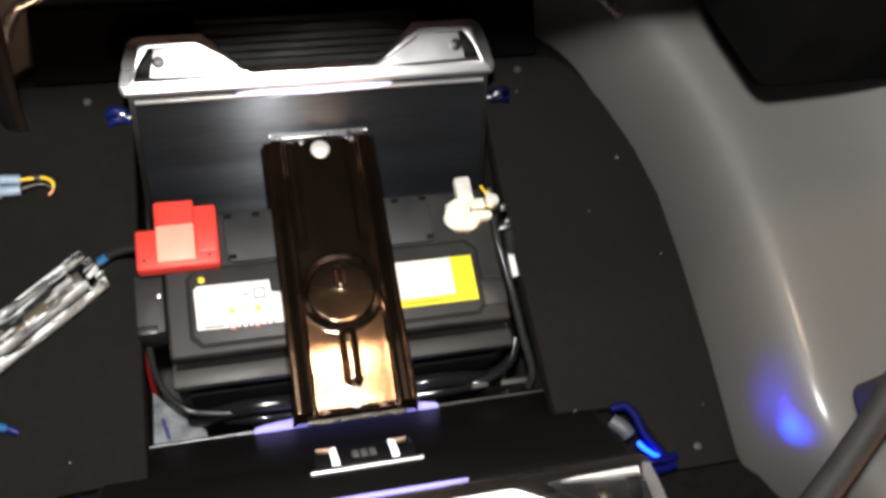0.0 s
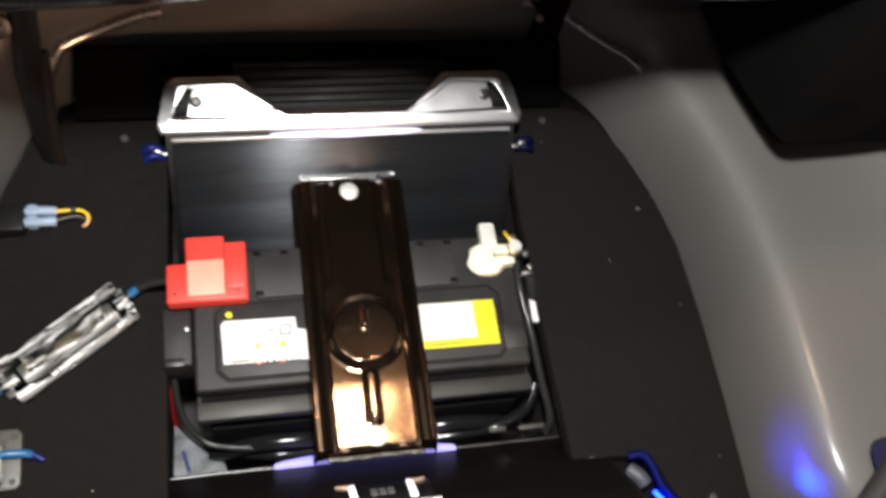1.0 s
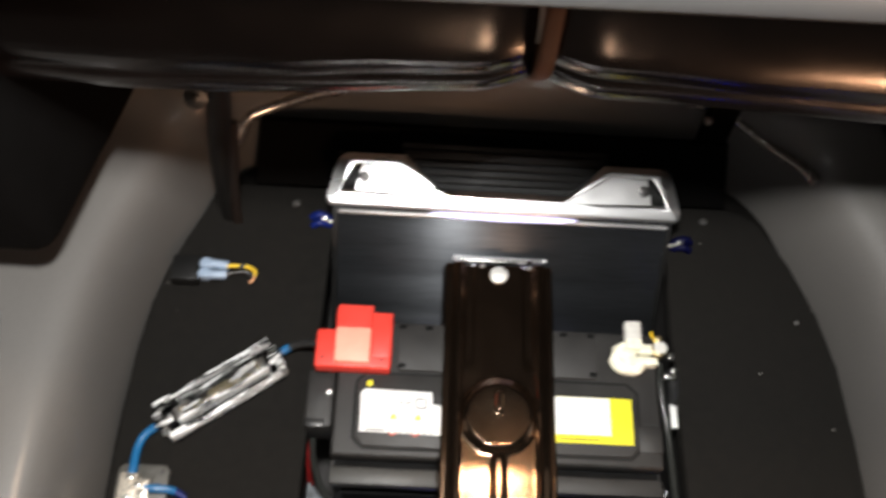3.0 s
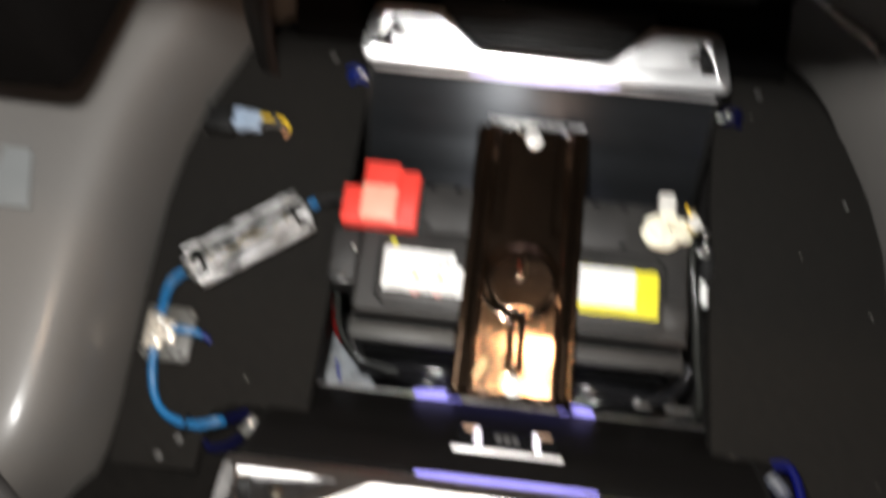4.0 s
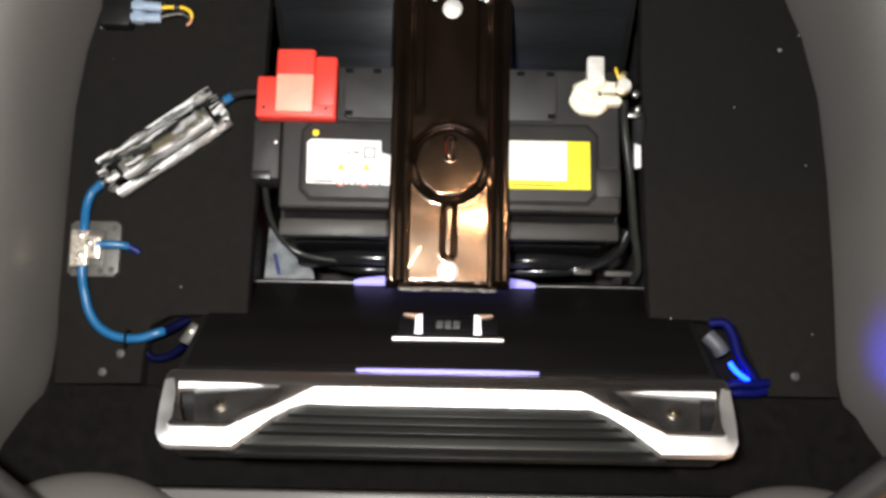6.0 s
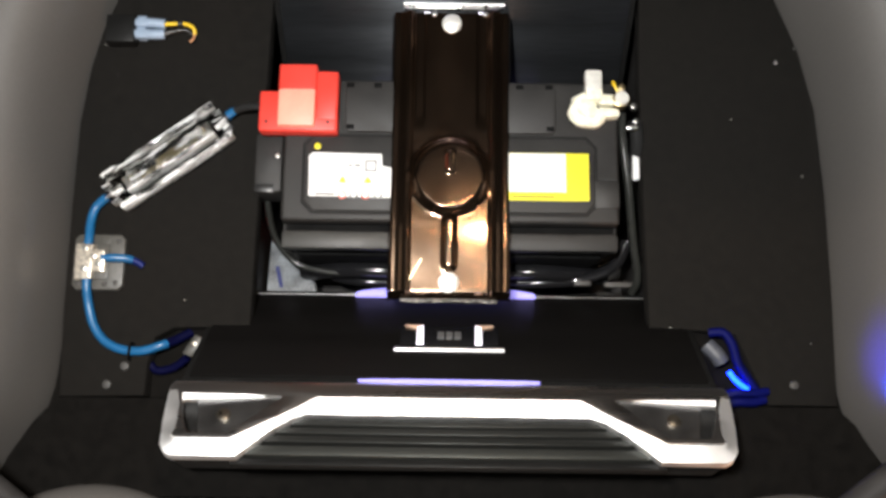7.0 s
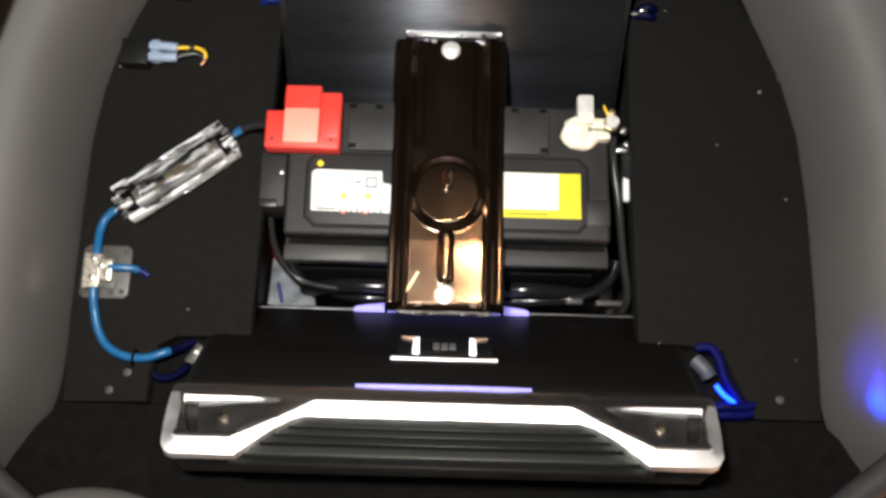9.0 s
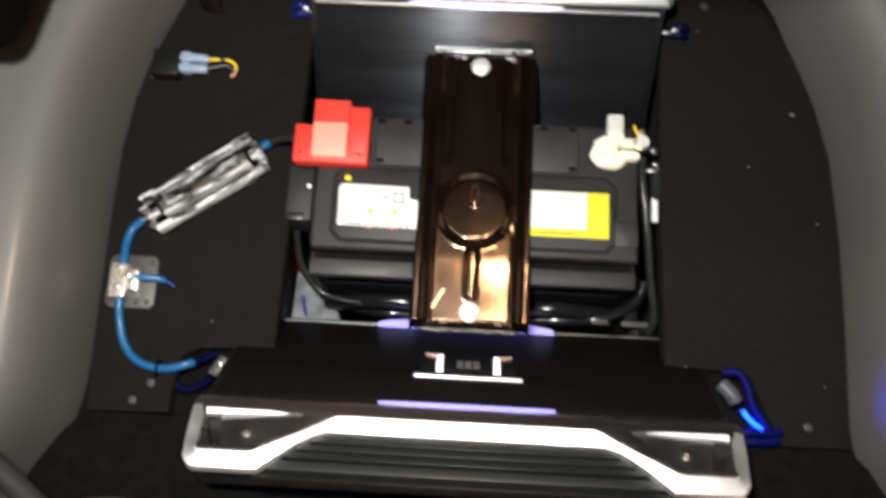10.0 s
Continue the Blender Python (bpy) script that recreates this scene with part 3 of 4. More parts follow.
# ---- battery ----
battery = thing("car_battery", pose(0.002, -0.01, 0), "large black car battery with white and yellow labels", "battery")
BX, BY0, BY1 = 0.176, -0.092, 0.088
part("case", box(-BX, BX, BY0 + 0.006, BY1, -0.165, 0.010, 0.004), CASE, battery, "black battery case")
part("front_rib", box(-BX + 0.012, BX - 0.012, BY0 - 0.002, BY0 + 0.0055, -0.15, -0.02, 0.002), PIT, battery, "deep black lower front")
part("lid", box(-BX, BX, BY0 + 0.0255, BY1, 0.005, 0.0285, 0.004, 3), CASE, battery, "black plastic lid")
# Light on the left and middle steps is put into their paler colour.
for x0, x1, y0 in ((-BX, -0.055, BY0), (0.055, BX, BY0), (-0.054, 0.054, BY0 + 0.006)):
    part("lid_step", box(x0, x1, y0 - 0.001, BY0 + 0.0180, 0.000, 0.016, 0.003), CASE if x0 > 0 else LIT_STEP, battery, "lower step of the lid, coloured paler where lit")


def rounded(x0, x1, y0, y1, c):
    return [(x0 + c, y0), (x1 - c, y0), (x1, y0 + c), (x1, y1 - c), (x1 - c, y1), (x0 + c, y1), (x0, y1 - c), (x0, y0 + c)]
part("label_panel", prism(rounded(-0.152, 0.150, -0.056, 0.024, 0.010), 0.027, 0.0315, 0.0015), CASE, battery, "raised panel under the labels")
for x0, x1 in ((-0.112, -0.045), (0.045, 0.110)):
    part("vent_cover", prism(rounded(x0, x1, 0.029, 0.084, 0.004), 0.027, 0.0335, 0.0012), CASE, battery, "raised vent cover")
for x, y in ((-0.107, 0.080), (-0.078, 0.080), (-0.106, 0.034), (0.103, 0.080), (0.072, 0.080), (0.104, 0.034)):
    part("catch", box(x - 0.004, x + 0.004, y - 0.0025, y + 0.0025, 0.032, 0.0340, 0.0002), PIT, battery)
part("grip", box(-0.207, -0.178, -0.034, 0.030, -0.03, 0.020, 0.003), CASE, battery, "black carrying handle at the end of the case")
part("grip_pin", rod(-0.183, 0.005, 0.018, 0.0225, 0.0025, 10, 0.001), STEEL, battery)
# A thin darker ring drawn for the groove.
part("panel_groove", prism(rounded(-0.1555, 0.1535, -0.0595, 0.0275, 0.0115), 0.0275, 0.0292, 0, holes=(rounded(-0.1518, 0.1498, -0.0558, 0.0238, 0.010),)), GROOVE, battery, "dark strip for the groove round the label panel")
for x0, x1, y0, y1 in ((0.156, 0.174, -0.0195, -0.0175),):
    part("groove", box(x0, x1, y0, y1, 0.0275, 0.0290, 0), BLACK, battery)
part("grip_notch", box(-0.206, -0.186, -0.0345, -0.026, 0.0195, 0.0215, 0.0008), BLACK, battery)
part("hinge_block", box(0.150, 0.176, -0.050, -0.020, 0.024, 0.0300, 0.002), CASE, battery)
# Near-black filler strips stand for the shade between lid and step.
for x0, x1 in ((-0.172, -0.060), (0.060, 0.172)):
    part("front_groove", box(x0, x1, BY0 + 0.0182, BY0 + 0.0253, 0.0095, 0.0115, 0), PIT, battery, "near-black strip for the shade in the groove along the lid")
# labels
T = 0.0318
white_label = part("label", prism([(-0.147, -0.041), (-0.062, -0.042), (-0.062, -0.010), (-0.071, -0.008), (-0.072, 0.005), (-0.144, 0.006), (-0.148, 0.002)], T - 0.0003, T + 0.0004, 0), WHITE, battery, "white printed paper label")
def frame_bm(cx, cy, a, t, z):
    return merge(box(cx - a, cx + a, cy + a - t, cy + a, z, z + 0.0003, 0), box(cx - a, cx + a, cy - a, cy - a + t, z, z + 0.0003, 0), box(cx - a, cx - a + t, cy - a + t, cy + a - t, z, z + 0.0003, 0), box(cx + a - t, cx + a, cy - a + t, cy + a - t, z, z + 0.0003, 0))
part("label_square", frame_bm(-0.083, -0.008, 0.0058, 0.0012, T + 0.0004), INK, white_label)
for x in (-0.112, -0.086):
    part("label_mark", prism([(x - 0.004, -0.0265), (x + 0.004, -0.0265), (x, -0.019)], T + 0.0004, T + 0.0007, 0), YELLOW, white_label)
for k, x in enumerate((-0.112, -0.100, -0.088, -0.075)):
    part("label_dot", rod(x, -0.040, T + 0.0004, T + 0.0008, 0.0042, 16), (REDINK, INK, REDINK, INK)[k], white_label)
    part("label_dot", rod(x, -0.0395, T + 0.0008, T + 0.0011, 0.0030, 16), WHITE, white_label)
for x0, x1, y in ((-0.140, -0.120, -0.0395), (-0.106, -0.103, -0.0085), (-0.100, -0.094, -0.0085)):
    part("label_line", box(x0, x1, y, y + 0.0015, T + 0.0004, T + 0.0007, 0), INK, white_label)
part("level_eye", rod(-0.1395, 0.0125, T - 0.001, T + 0.001, 0.0035, 14, 0.0005), YELLOW, battery, "small yellow level eye")
yellow_label = part("label", box(0.060, 0.144, -0.043, 0.008, T - 0.0003, T + 0.0004, 0), YELLOW, battery, "yellow edged white paper label")
part("label_field", box(0.060, 0.120, -0.034, 0.0075, T + 0.0004, T + 0.0008, 0), WHITE, yellow_label)
part("label_line", box(0.064, 0.108, -0.0395, -0.0385, T + 0.0004, T + 0.0007, 0), INK, yellow_label)

# ---- terminals ----
red_cover = thing("terminal_cover", pose(-0.158, 0.046, 0.028), "bright red plastic cover over the battery's positive terminal", "terminal cover")
part("base", box(-0.040, 0.042, -0.032, 0.012, 0, 0.019, 0.003, 3), RED, red_cover)
part("hood", box(-0.020, 0.020, -0.010, 0.040, 0, 0.024, 0.003, 3), RED, red_cover)
part("side_box", box(0.018, 0.042, -0.020, 0.034, 0, 0.020, 0.003, 3), RED, red_cover)
part("front_flap", box(-0.019, 0.019, -0.028, 0.012, 0.014, 0.0262, 0.002, 2), SALMON, red_cover, "pale worn red hinged flap")
for x in (-0.032, 0.032):
    part("pin_hole", rod(x, -0.022, 0.0185, 0.0195, 0.0016, 10), BLACK, red_cover)
clamp = thing("battery_clamp", pose(0.151, 0.050, 0.026), "cream greased clamp on the battery's negative post", "clamp")
part("ring", lumpy(merge(tube([(0.010, -0.008, 0.006), (0.001, -0.017, 0.006), (-0.010, -0.016, 0.006), (-0.018, -0.006, 0.006), (-0.014, 0.006, 0.006), (-0.004, 0.011, 0.007), (0.008, 0.007, 0.007)], 0.0072, 14, 5), box(0.006, 0.027, -0.014, -0.003, 0.0, 0.012, 0.003), box(0.006, 0.027, 0.000, 0.012, 0.0, 0.013, 0.003)), 0.0030), CREAM, clamp, "cream greased clamp ring")
part("post", lumpy(rod(-0.006, -0.004, 0.000, 0.0125, 0.012, 22, 0.003, 0.010), 0.0015), CREAM, clamp)
part("lug", box(-0.009, 0.009, 0.014, 0.037, 0.004, 0.018, 0.0025), GREYCLAMP, clamp, "pale square cable lug")
part("tongue", box(-0.008, 0.009, 0.004, 0.02, 0.010, 0.017, 0.002), CREAM, clamp)
part("washer", merge(rod(0.029, 0.006, 0.002, 0.0150, 0.0090, 24, 0.0012), rod(0.030, 0.020, 0.004, 0.012, 0.004, 12, 0.001)), BRASS, clamp, "dull brass washer")
part("bolt", rod(0.029, 0.006, 0.0152, 0.0185, 0.0074, 24, 0.0008), GREYCLAMP, clamp, "pale round bolt head")
part("nut", merge(rod(0.043, 0.000, 0.000, 0.010, 0.0042, 6, 0.001), rod(0.046, -0.014, -0.006, 0.004, 0.0030, 12, 0.001), box(0.036, 0.050, -0.022, -0.018, -0.008, 0.000, 0.001)), STEEL, clamp, "zinc plated nut")
part("tag", tube([(0.021, 0.026, 0.012), (0.022, 0.020, 0.015), (0.026, 0.012, 0.014)], 0.0017, 8, 4), YELLOW_WIRE, clamp, "thin yellow wire")

# ---- hold-down bracket ----
bracket = thing("hold_down_bracket", pose(0.0015, -0.001, 0.0350), "dark bronze pressed steel bracket bolted across the battery", "bracket")
BW, BL0, BL1 = 0.0640, -0.155, 0.160


def bracket_height(x, y):
    a = abs(x)
    z = 0.0060 * step(0.0385, 0.0430, a) - 0.0050 * step(0.0435, 0.0560, a) - 0.013 * step(0.0602, 0.0640, a)
    z -= 0.0025 * step(-0.075, -0.150, y)
    r = math.hypot(x, y + 0.028)
    z += 0.0065 * (1 - step(0.0325, 0.0445, r))
    z += 0.0005 * step(0.030, 0.035, r) * (1 - step(0.043, 0.048, r)) * noise.noise((x * 75, y * 75, 3))
    rib = math.hypot(x, max(0.0, abs(y + 0.098) - 0.022))
    z += 0.0055 * (1 - step(0.003, 0.0085, rib))
    pip = math.hypot(x, max(0.0, abs(y + 0.014) - 0.008))
    z += 0.0032 * (1 - step(0.002, 0.0055, pip))
    z -= 0.0016 * step(0.026, 0.030, a) * (1 - step(0.036, 0.040, a)) * step(0.02, 0.04, y)
    z -= 0.016 * step(0.153, 0.160, y if y > 0 else 0.005 - y)
    return z


NXB, NYB = 82, 190
sheet = grid(NXB, NYB, lambda i, j: (-BW + 2 * BW * i / (NXB - 1), BL0 + (BL1 - BL0) * j / (NYB - 1), bracket_height(-BW + 2 * BW * i / (NXB - 1), BL0 + (BL1 - BL0) * j / (NYB - 1))))
plate = part("plate", sheet, BRONZE, bracket, "glossy dark bronze channel with a stamped disc")
thick = plate.modifiers.new("thickness", "SOLIDIFY")
thick.thickness, thick.offset = 0.002, -1
part("end_tab", box(-0.052, 0.052, 0.1625, 0.1670, -0.0115, -0.0075, 0.001), STEEL, bracket, "bare metal end tab")
rng = random.Random(5)
ragged = []
for k in range(15):
    x = -0.046 + 0.092 * k / 14
    ragged.append(box(x - 0.0042, x + 0.0042, -0.1570 - 0.0020 * rng.random(), -0.1550 + 0.0010 * rng.random(), -0.0190 + 0.003 * rng.random(), -0.0135 + 0.003 * rng.random(), 0.0008, m=pose(0, 0, 0)))
part("scraped_edge", lumpy(merge(*ragged), 0.0008), SCRAPED, bracket, "ragged scraped bare metal edge")
part("scratch", prism([(-0.043, -0.140), (-0.041, -0.140), (-0.028, -0.117), (-0.0275, -0.114), (-0.030, -0.116)], -0.0035, -0.0010, 0), BRASS, bracket, "short bright scratch")
part("end_tab", box(-0.047, 0.047, -0.1580, -0.1535, -0.020, -0.0165, 0.001), GREYTRIM, bracket, "bare scraped metal end tab")
for x in (-0.019, 0.036):
    part("weld_pip", rod(x, 0.1525, -0.001, 0.0016, 0.0030, 12, 0.0008), STEEL, bracket, "small bright weld mark")
for y in (-0.139, 0.141):
    z0 = -0.002 if y < 0 else 0.0
    part("nut", merge(rod(0, y, z0, z0 + 0.002, 0.0105, 24, 0.0006), rod(0, y, z0 + 0.002, z0 + 0.006, 0.0092, 20, 0.0022)), ZINC, bracket, "bright round bolt head")

# ---- wiring on the carpet ----
fuse = thing("fuse_holder", pose(-0.2985, -0.0052, 0.0, 0, 0, 36.5), "clear acrylic inline fuse holder lying on black felt", "fuse holder")
FL, FW = 0.0695, 0.0241
part("base", box(-FL * 0.94, FL * 0.94, -FW, FW, 0.001, 0.005, 0.0012), ACRYLIC, fuse, "clear acrylic base")
for sg in (-1, 1):
    part("side_rail", merge(box(-FL * 0.90, FL * 0.90, sg * FW * 0.86 - 0.0027, sg * FW * 0.86 + 0.0027, 0.0052, 0.019, 0.0016), box(-FL, -FL * 0.72, sg * FW * 0.82 - 0.0032, sg * FW * 0.82 + 0.0032, 0.0052, 0.0215, 0.0016),
                            box(FL * 0.72, FL, sg * FW * 0.82 - 0.0032, sg * FW * 0.82 + 0.0032, 0.0052, 0.0215, 0.0016)), GLINTY if sg < 0 else GLINT_SPARSE, fuse, "bright moulded side rail")
    part("terminal_block", box(sg * 0.044 - 0.010, sg * 0.044 + 0.010, -0.0085, 0.0085, 0.0052, 0.015, 0.0015), STEEL, fuse, "plated terminal block")
    part("grub_screw", rod(sg * 0.044, 0.002, 0.015, 0.0175, 0.0042, 14, 0.001), BRASS, fuse)
    part("collar", merge(rod(0, 0, -0.007, 0.007, 0.0055, 18, 0.0015, m=pose(sg * (FL - 0.005), 0, 0.0125, 0, 90, 0)), box(sg * FL - 0.006, sg * FL + 0.003, -0.012, -0.008, 0.004, 0.018, 0.001), box(sg * FL - 0.006, sg * FL + 0.003, 0.008, 0.012, 0.004, 0.018, 0.001)), GLINT_SPARSE, fuse, "moulded cable collar")
part("fuse_link", merge(box(-0.034, 0.034, -0.0030, 0.0030, 0.0105, 0.0120, 0.0005), box(-0.014, 0.014, -0.0055, 0.0055, 0.008, 0.0150, 0.0015)), BRASS, fuse, "flat metal fuse link")
part("spine", box(-FL * 0.78, FL * 0.78, -0.0112, -0.0088, 0.0052, 0.0245, 0.0008), GLINTY, fuse, "bright moulded rib")
part("cover", merge(box(-FL * 0.66, FL * 0.66, -0.0086, 0.0125, 0.0215, 0.0235, 0.0008), box(-FL * 0.66, -FL * 0.60, -0.0086, 0.0125, 0.0236, 0.0256, 0.0006), box(FL * 0.60, FL * 0.66, -0.0086, 0.0125, 0.0236, 0.0256, 0.0006)), GLINT_COVER, fuse, "clear lid")

block = thing("distribution_block", pose(-0.3665, -0.119, 0.0), "cloudy clear distribution block clamping blue cables on felt", "distribution block")
part("base", prism(rounded(-0.0265, 0.0265, -0.0295, 0.0295, 0.005), 0.001, 0.006, 0.0012), HAZY, block, "hazy acrylic base")
part("core", box(-0.0185, 0.0115, -0.019, 0.019, 0.0062, 0.0085, 0.001), HAZY, block, "clear raised housing")
part("insert", lumpy(merge(box(-0.021, -0.002, -0.020, 0.018, 0.0065, 0.0185, 0.002, 3), box(-0.005, 0.010, -0.012, 0.012, 0.0065, 0.0170, 0.002, 3)), 0.0024), PLATED, block, "lumpy pale plated inner clamp")
for x, y in ((-0.010, 0.012), (-0.001, 0.004), (-0.010, -0.009), (0.005, -0.004)):
    part("grub_screw", rod(x, y, 0.0180, 0.0212, 0.0032, 14, 0.001), STEEL, block)
for x, y in ((0.0195, 0.022), (0.0195, -0.022), (-0.020, -0.023), (0.008, -0.0235)):
    part("foot_screw", rod(x, y, 0.005, 0.0066, 0.0030, 12, 0.0006), LINT, block)

CR = 0.0047
cable = thing("power_cable", pose(0, 0, 0), "bright blue power cable looping over the black felt", "cable")
part("strand", tube([(-0.352, -0.0455, 0.0125), (-0.358, -0.0485, 0.012), (-0.364, -0.0520, 0.0105)], 0.0022, 8, 4), STEEL, cable, "bare wire strands")
part("run", tube([(-0.3615, -0.0505, 0.011), (-0.367, -0.0540, 0.0095), (-0.374, -0.062, 0.008), (-0.377, -0.076, 0.009), (-0.376, -0.094, 0.0125), (-0.376, -0.104, 0.0135)], CR), BLUE, cable)
part("loop", tube([(-0.3745, -0.134, 0.0135), (-0.374, -0.148, 0.0125), (-0.372, -0.165, 0.008), (-0.366, -0.185, 0.0062), (-0.354, -0.201, 0.006), (-0.336, -0.210, 0.006), (-0.314, -0.2115, 0.006), (-0.295, -0.2055, 0.005), (-0.288, -0.2022, 0.000)], CR), BLUE, cable)
# No real sleeve: the cable's end is coloured navy for the shade there.
part("sleeve", tube([(-0.290, -0.2032, 0.002), (-0.283, -0.199, -0.005), (-0.270, -0.190, -0.0145)], CR * 1.05), NAVY, cable, "blue cable end coloured dark for the shade")
part("branch", tube([(-0.361, -0.116, 0.0135), (-0.350, -0.1155, 0.0125), (-0.337, -0.1155, 0.009), (-0.331, -0.1165, 0.006)], CR * 0.92), BLUE, cable, "short cut blue branch")
part("branch_end", tube([(-0.331, -0.1165, 0.006), (-0.325, -0.119, 0.0045), (-0.320, -0.1225, 0.003)], 0.0036), BLUE_DEEP, cable, "dark blue bared end")
part("tie", tube([(-0.3235, -0.204, 0.003), (-0.3245, -0.205, 0.0115), (-0.3255, -0.2185, 0.0115), (-0.3265, -0.2195, 0.003)], 0.0014, 8, 4), PIT, cable, "black cable tie")
feed = thing("feed_wire", pose(0, 0, 0), "black sheathed wire from the fuse holder to the terminal", "wire")
part("sheath", tube([(-0.250, 0.030, 0.0125), (-0.243, 0.036, 0.012), (-0.236, 0.043, 0.014), (-0.225, 0.0475, 0.018), (-0.210, 0.047, 0.028), (-0.196, 0.044, 0.036)], 0.0045), BLACK, feed)
part("band", tube([(-0.2380, 0.0412, 0.0135), (-0.2340, 0.0440, 0.0149), (-0.2300, 0.0460, 0.0163)], 0.0048), BLUE, feed, "short blue stretch")
connector = thing("wire_connector", pose(-0.345, 0.141, 0.0, 0, 0, 0), "black two-pole connector with pale blue crimps and yellow wire", "connector")
part("housing", box(-0.032, 0.0, -0.018, 0.014, 0, 0.018, 0.0025), HOUSING, connector, "black square housing")
for y in (0.0065, -0.0065):
    part("crimp", merge(tube([(-0.004, y, 0.011), (0.010, y, 0.0115), (0.020, y, 0.011), (0.031, y * 0.9, 0.010)], 0.0056, 12, 4), box(0.002, 0.012, y - 0.0060, y + 0.0060, 0.004, 0.017, 0.0015)), PALE_BLUE, connector, "pale blue crimp sleeve")
part("yellow_wire", tube([(0.028, 0.005, 0.011), (0.040, 0.0065, 0.010), (0.054, 0.0065, 0.009), (0.062, 0.002, 0.008), (0.063, -0.004, 0.006)], 0.0021), YELLOW_WIRE, connector, "yellow wire with a bent end")
part("tape", tube([(0.0445, 0.0066, 0.0097), (0.0475, 0.0067, 0.0095), (0.0505, 0.0066, 0.0093)], 0.0035, 10, 3), BLACK, connector, "black tape round the yellow wire")
part("wire_tip", tube([(0.063, -0.004, 0.006), (0.061, -0.008, 0.004), (0.057, -0.011, 0.003)], 0.0017, 8, 4), COPPER, connector, "bare copper tip")
part("black_wire", tube([(0.028, -0.006, 0.009), (0.040, -0.0015, 0.008), (0.052, 0.001, 0.006), (0.060, -0.003, 0.004)], 0.0026), BLACK, connector)

# ---- in the well ----
def lone_tube(name, pts, r, material, label, category, seg=12):
    return solid(name, tube(pts, r, seg), material, label, category)


lone_tube("battery_cable", [(-0.198, 0.02, -0.015), (-0.199, -0.03, -0.02), (-0.194, -0.075, -0.045), (-0.172, -0.104, -0.06), (-0.140, -0.114, -0.062), (-0.100, -0.117, -0.062), (-0.050, -0.116, -0.068)], 0.0036, GREY_CABLE, "glossy black cable running down beside the battery", "cable")
lone_tube("battery_cable", [(-0.165, -0.110, -0.10), (-0.120, -0.112, -0.066), (-0.075, -0.113, -0.060), (-0.035, -0.113, -0.066), (0.05, -0.113, -0.066), (0.095, -0.113, -0.058), (0.130, -0.113, -0.064), (0.180, -0.112, -0.09)], 0.0095, GLOSS, "thick glossy black cable in front of the battery", "cable")
lone_tube("battery_cable", [(-0.130, -0.116, -0.085), (-0.095, -0.1225, -0.078), (-0.050, -0.1225, -0.080), (0.060, -0.1225, -0.078), (0.105, -0.1225, -0.072), (0.150, -0.119, -0.068), (0.185, -0.106, -0.05), (0.198, -0.080, -0.04)], 0.0065, GLOSS, "glossy black cable under the bracket", "cable")
lone_tube("battery_cable", [(0.184, 0.048, 0.020), (0.187, 0.020, 0.006), (0.195, -0.030, -0.008), (0.202, -0.080, -0.026), (0.209, -0.120, -0.042), (0.206, -0.134, -0.06)], 0.0046, GREY_CABLE, "black cable from the negative clamp into the well", "cable")
lone_tube("negative_strap", [(0.199, 0.042, 0.012), (0.203, 0.026, 0.002), (0.205, 0.008, -0.012)], 0.0075, BLACK, "black sleeve on the negative cable", "cable sleeve")
solid("paper_tag", box(0.1995, 0.2065, -0.019, 0.014, -0.012, -0.004, 0.0015, m=pose(0, 0, 0)), WHITE, "white tag on the cable in the well", "tag")
solid("red_cable_piece", tube([(-0.206, 0.01, -0.04), (-0.2075, -0.02, -0.05), (-0.208, -0.045, -0.07), (-0.206, -0.07, -0.13)], 0.0036), DARK_RED, "red cable going down beside the battery", "cable")
solid("tray_piece", prism([(-0.209, -0.145), (-0.148, -0.145), (-0.153, -0.122), (-0.166, -0.114), (-0.185, -0.096), (-0.206, -0.072)], -0.105, -0.095, 0.002), DIRTY, "pale dusty corner of the battery tray", "tray")
for x0, x1, y0 in ((0.142, 0.161, -0.127), (0.176, 0.207, -0.128)):
    solid("metal_tab", box(x0, x1, y0, y0 + 0.006, -0.068, -0.060, 0.0015), LINT, "small dull metal tab at the foot of the battery", "tab", group="tabs under the battery")
solid("tape_mark", prism([(-0.1995, -0.104), (-0.1950, -0.104), (-0.1890, -0.128), (-0.1935, -0.128)], -0.0950, -0.0940, 0), BLUE_DEEP, "blue tape line on the dusty tray", "tape")

# ---- side cables and lamps of the amplifiers ----
led = thing("blue_led_plug", pose(0.288, -0.221, 0.004), "blue lit plug and cable beside the amplifier", "plug")
part("shell", tube([(-0.018, 0.036, 0.004), (-0.004, 0.036, 0.008), (0.004, 0.024, 0.010), (0.010, 0.004, 0.008), (0.024, -0.016, 0.004), (0.034, -0.030, 0.0)], 0.0047), BLUE_LIT, led, "deep blue translucent sheath")
part("cap", tube([(-0.019, 0.024, 0.000), (-0.010, 0.014, 0.003), (-0.005, 0.006, 0.002)], 0.0084, 12, 5), PALE_PLUG, led, "pale grey plug end")
part("lens", tube([(-0.001, -0.004, 0.012), (0.004, -0.011, 0.012), (0.011, -0.017, 0.011), (0.018, -0.021, 0.009)], 0.0025), LED_BLUE, led, "glowing blue lens")
part("lead", tube([(-0.012, -0.040, -0.004), (0.006, -0.034, 0.004), (0.024, -0.034, 0.003), (0.038, -0.031, 0.000)], 0.0048), BLUE_LIT, led, "dark blue cable")
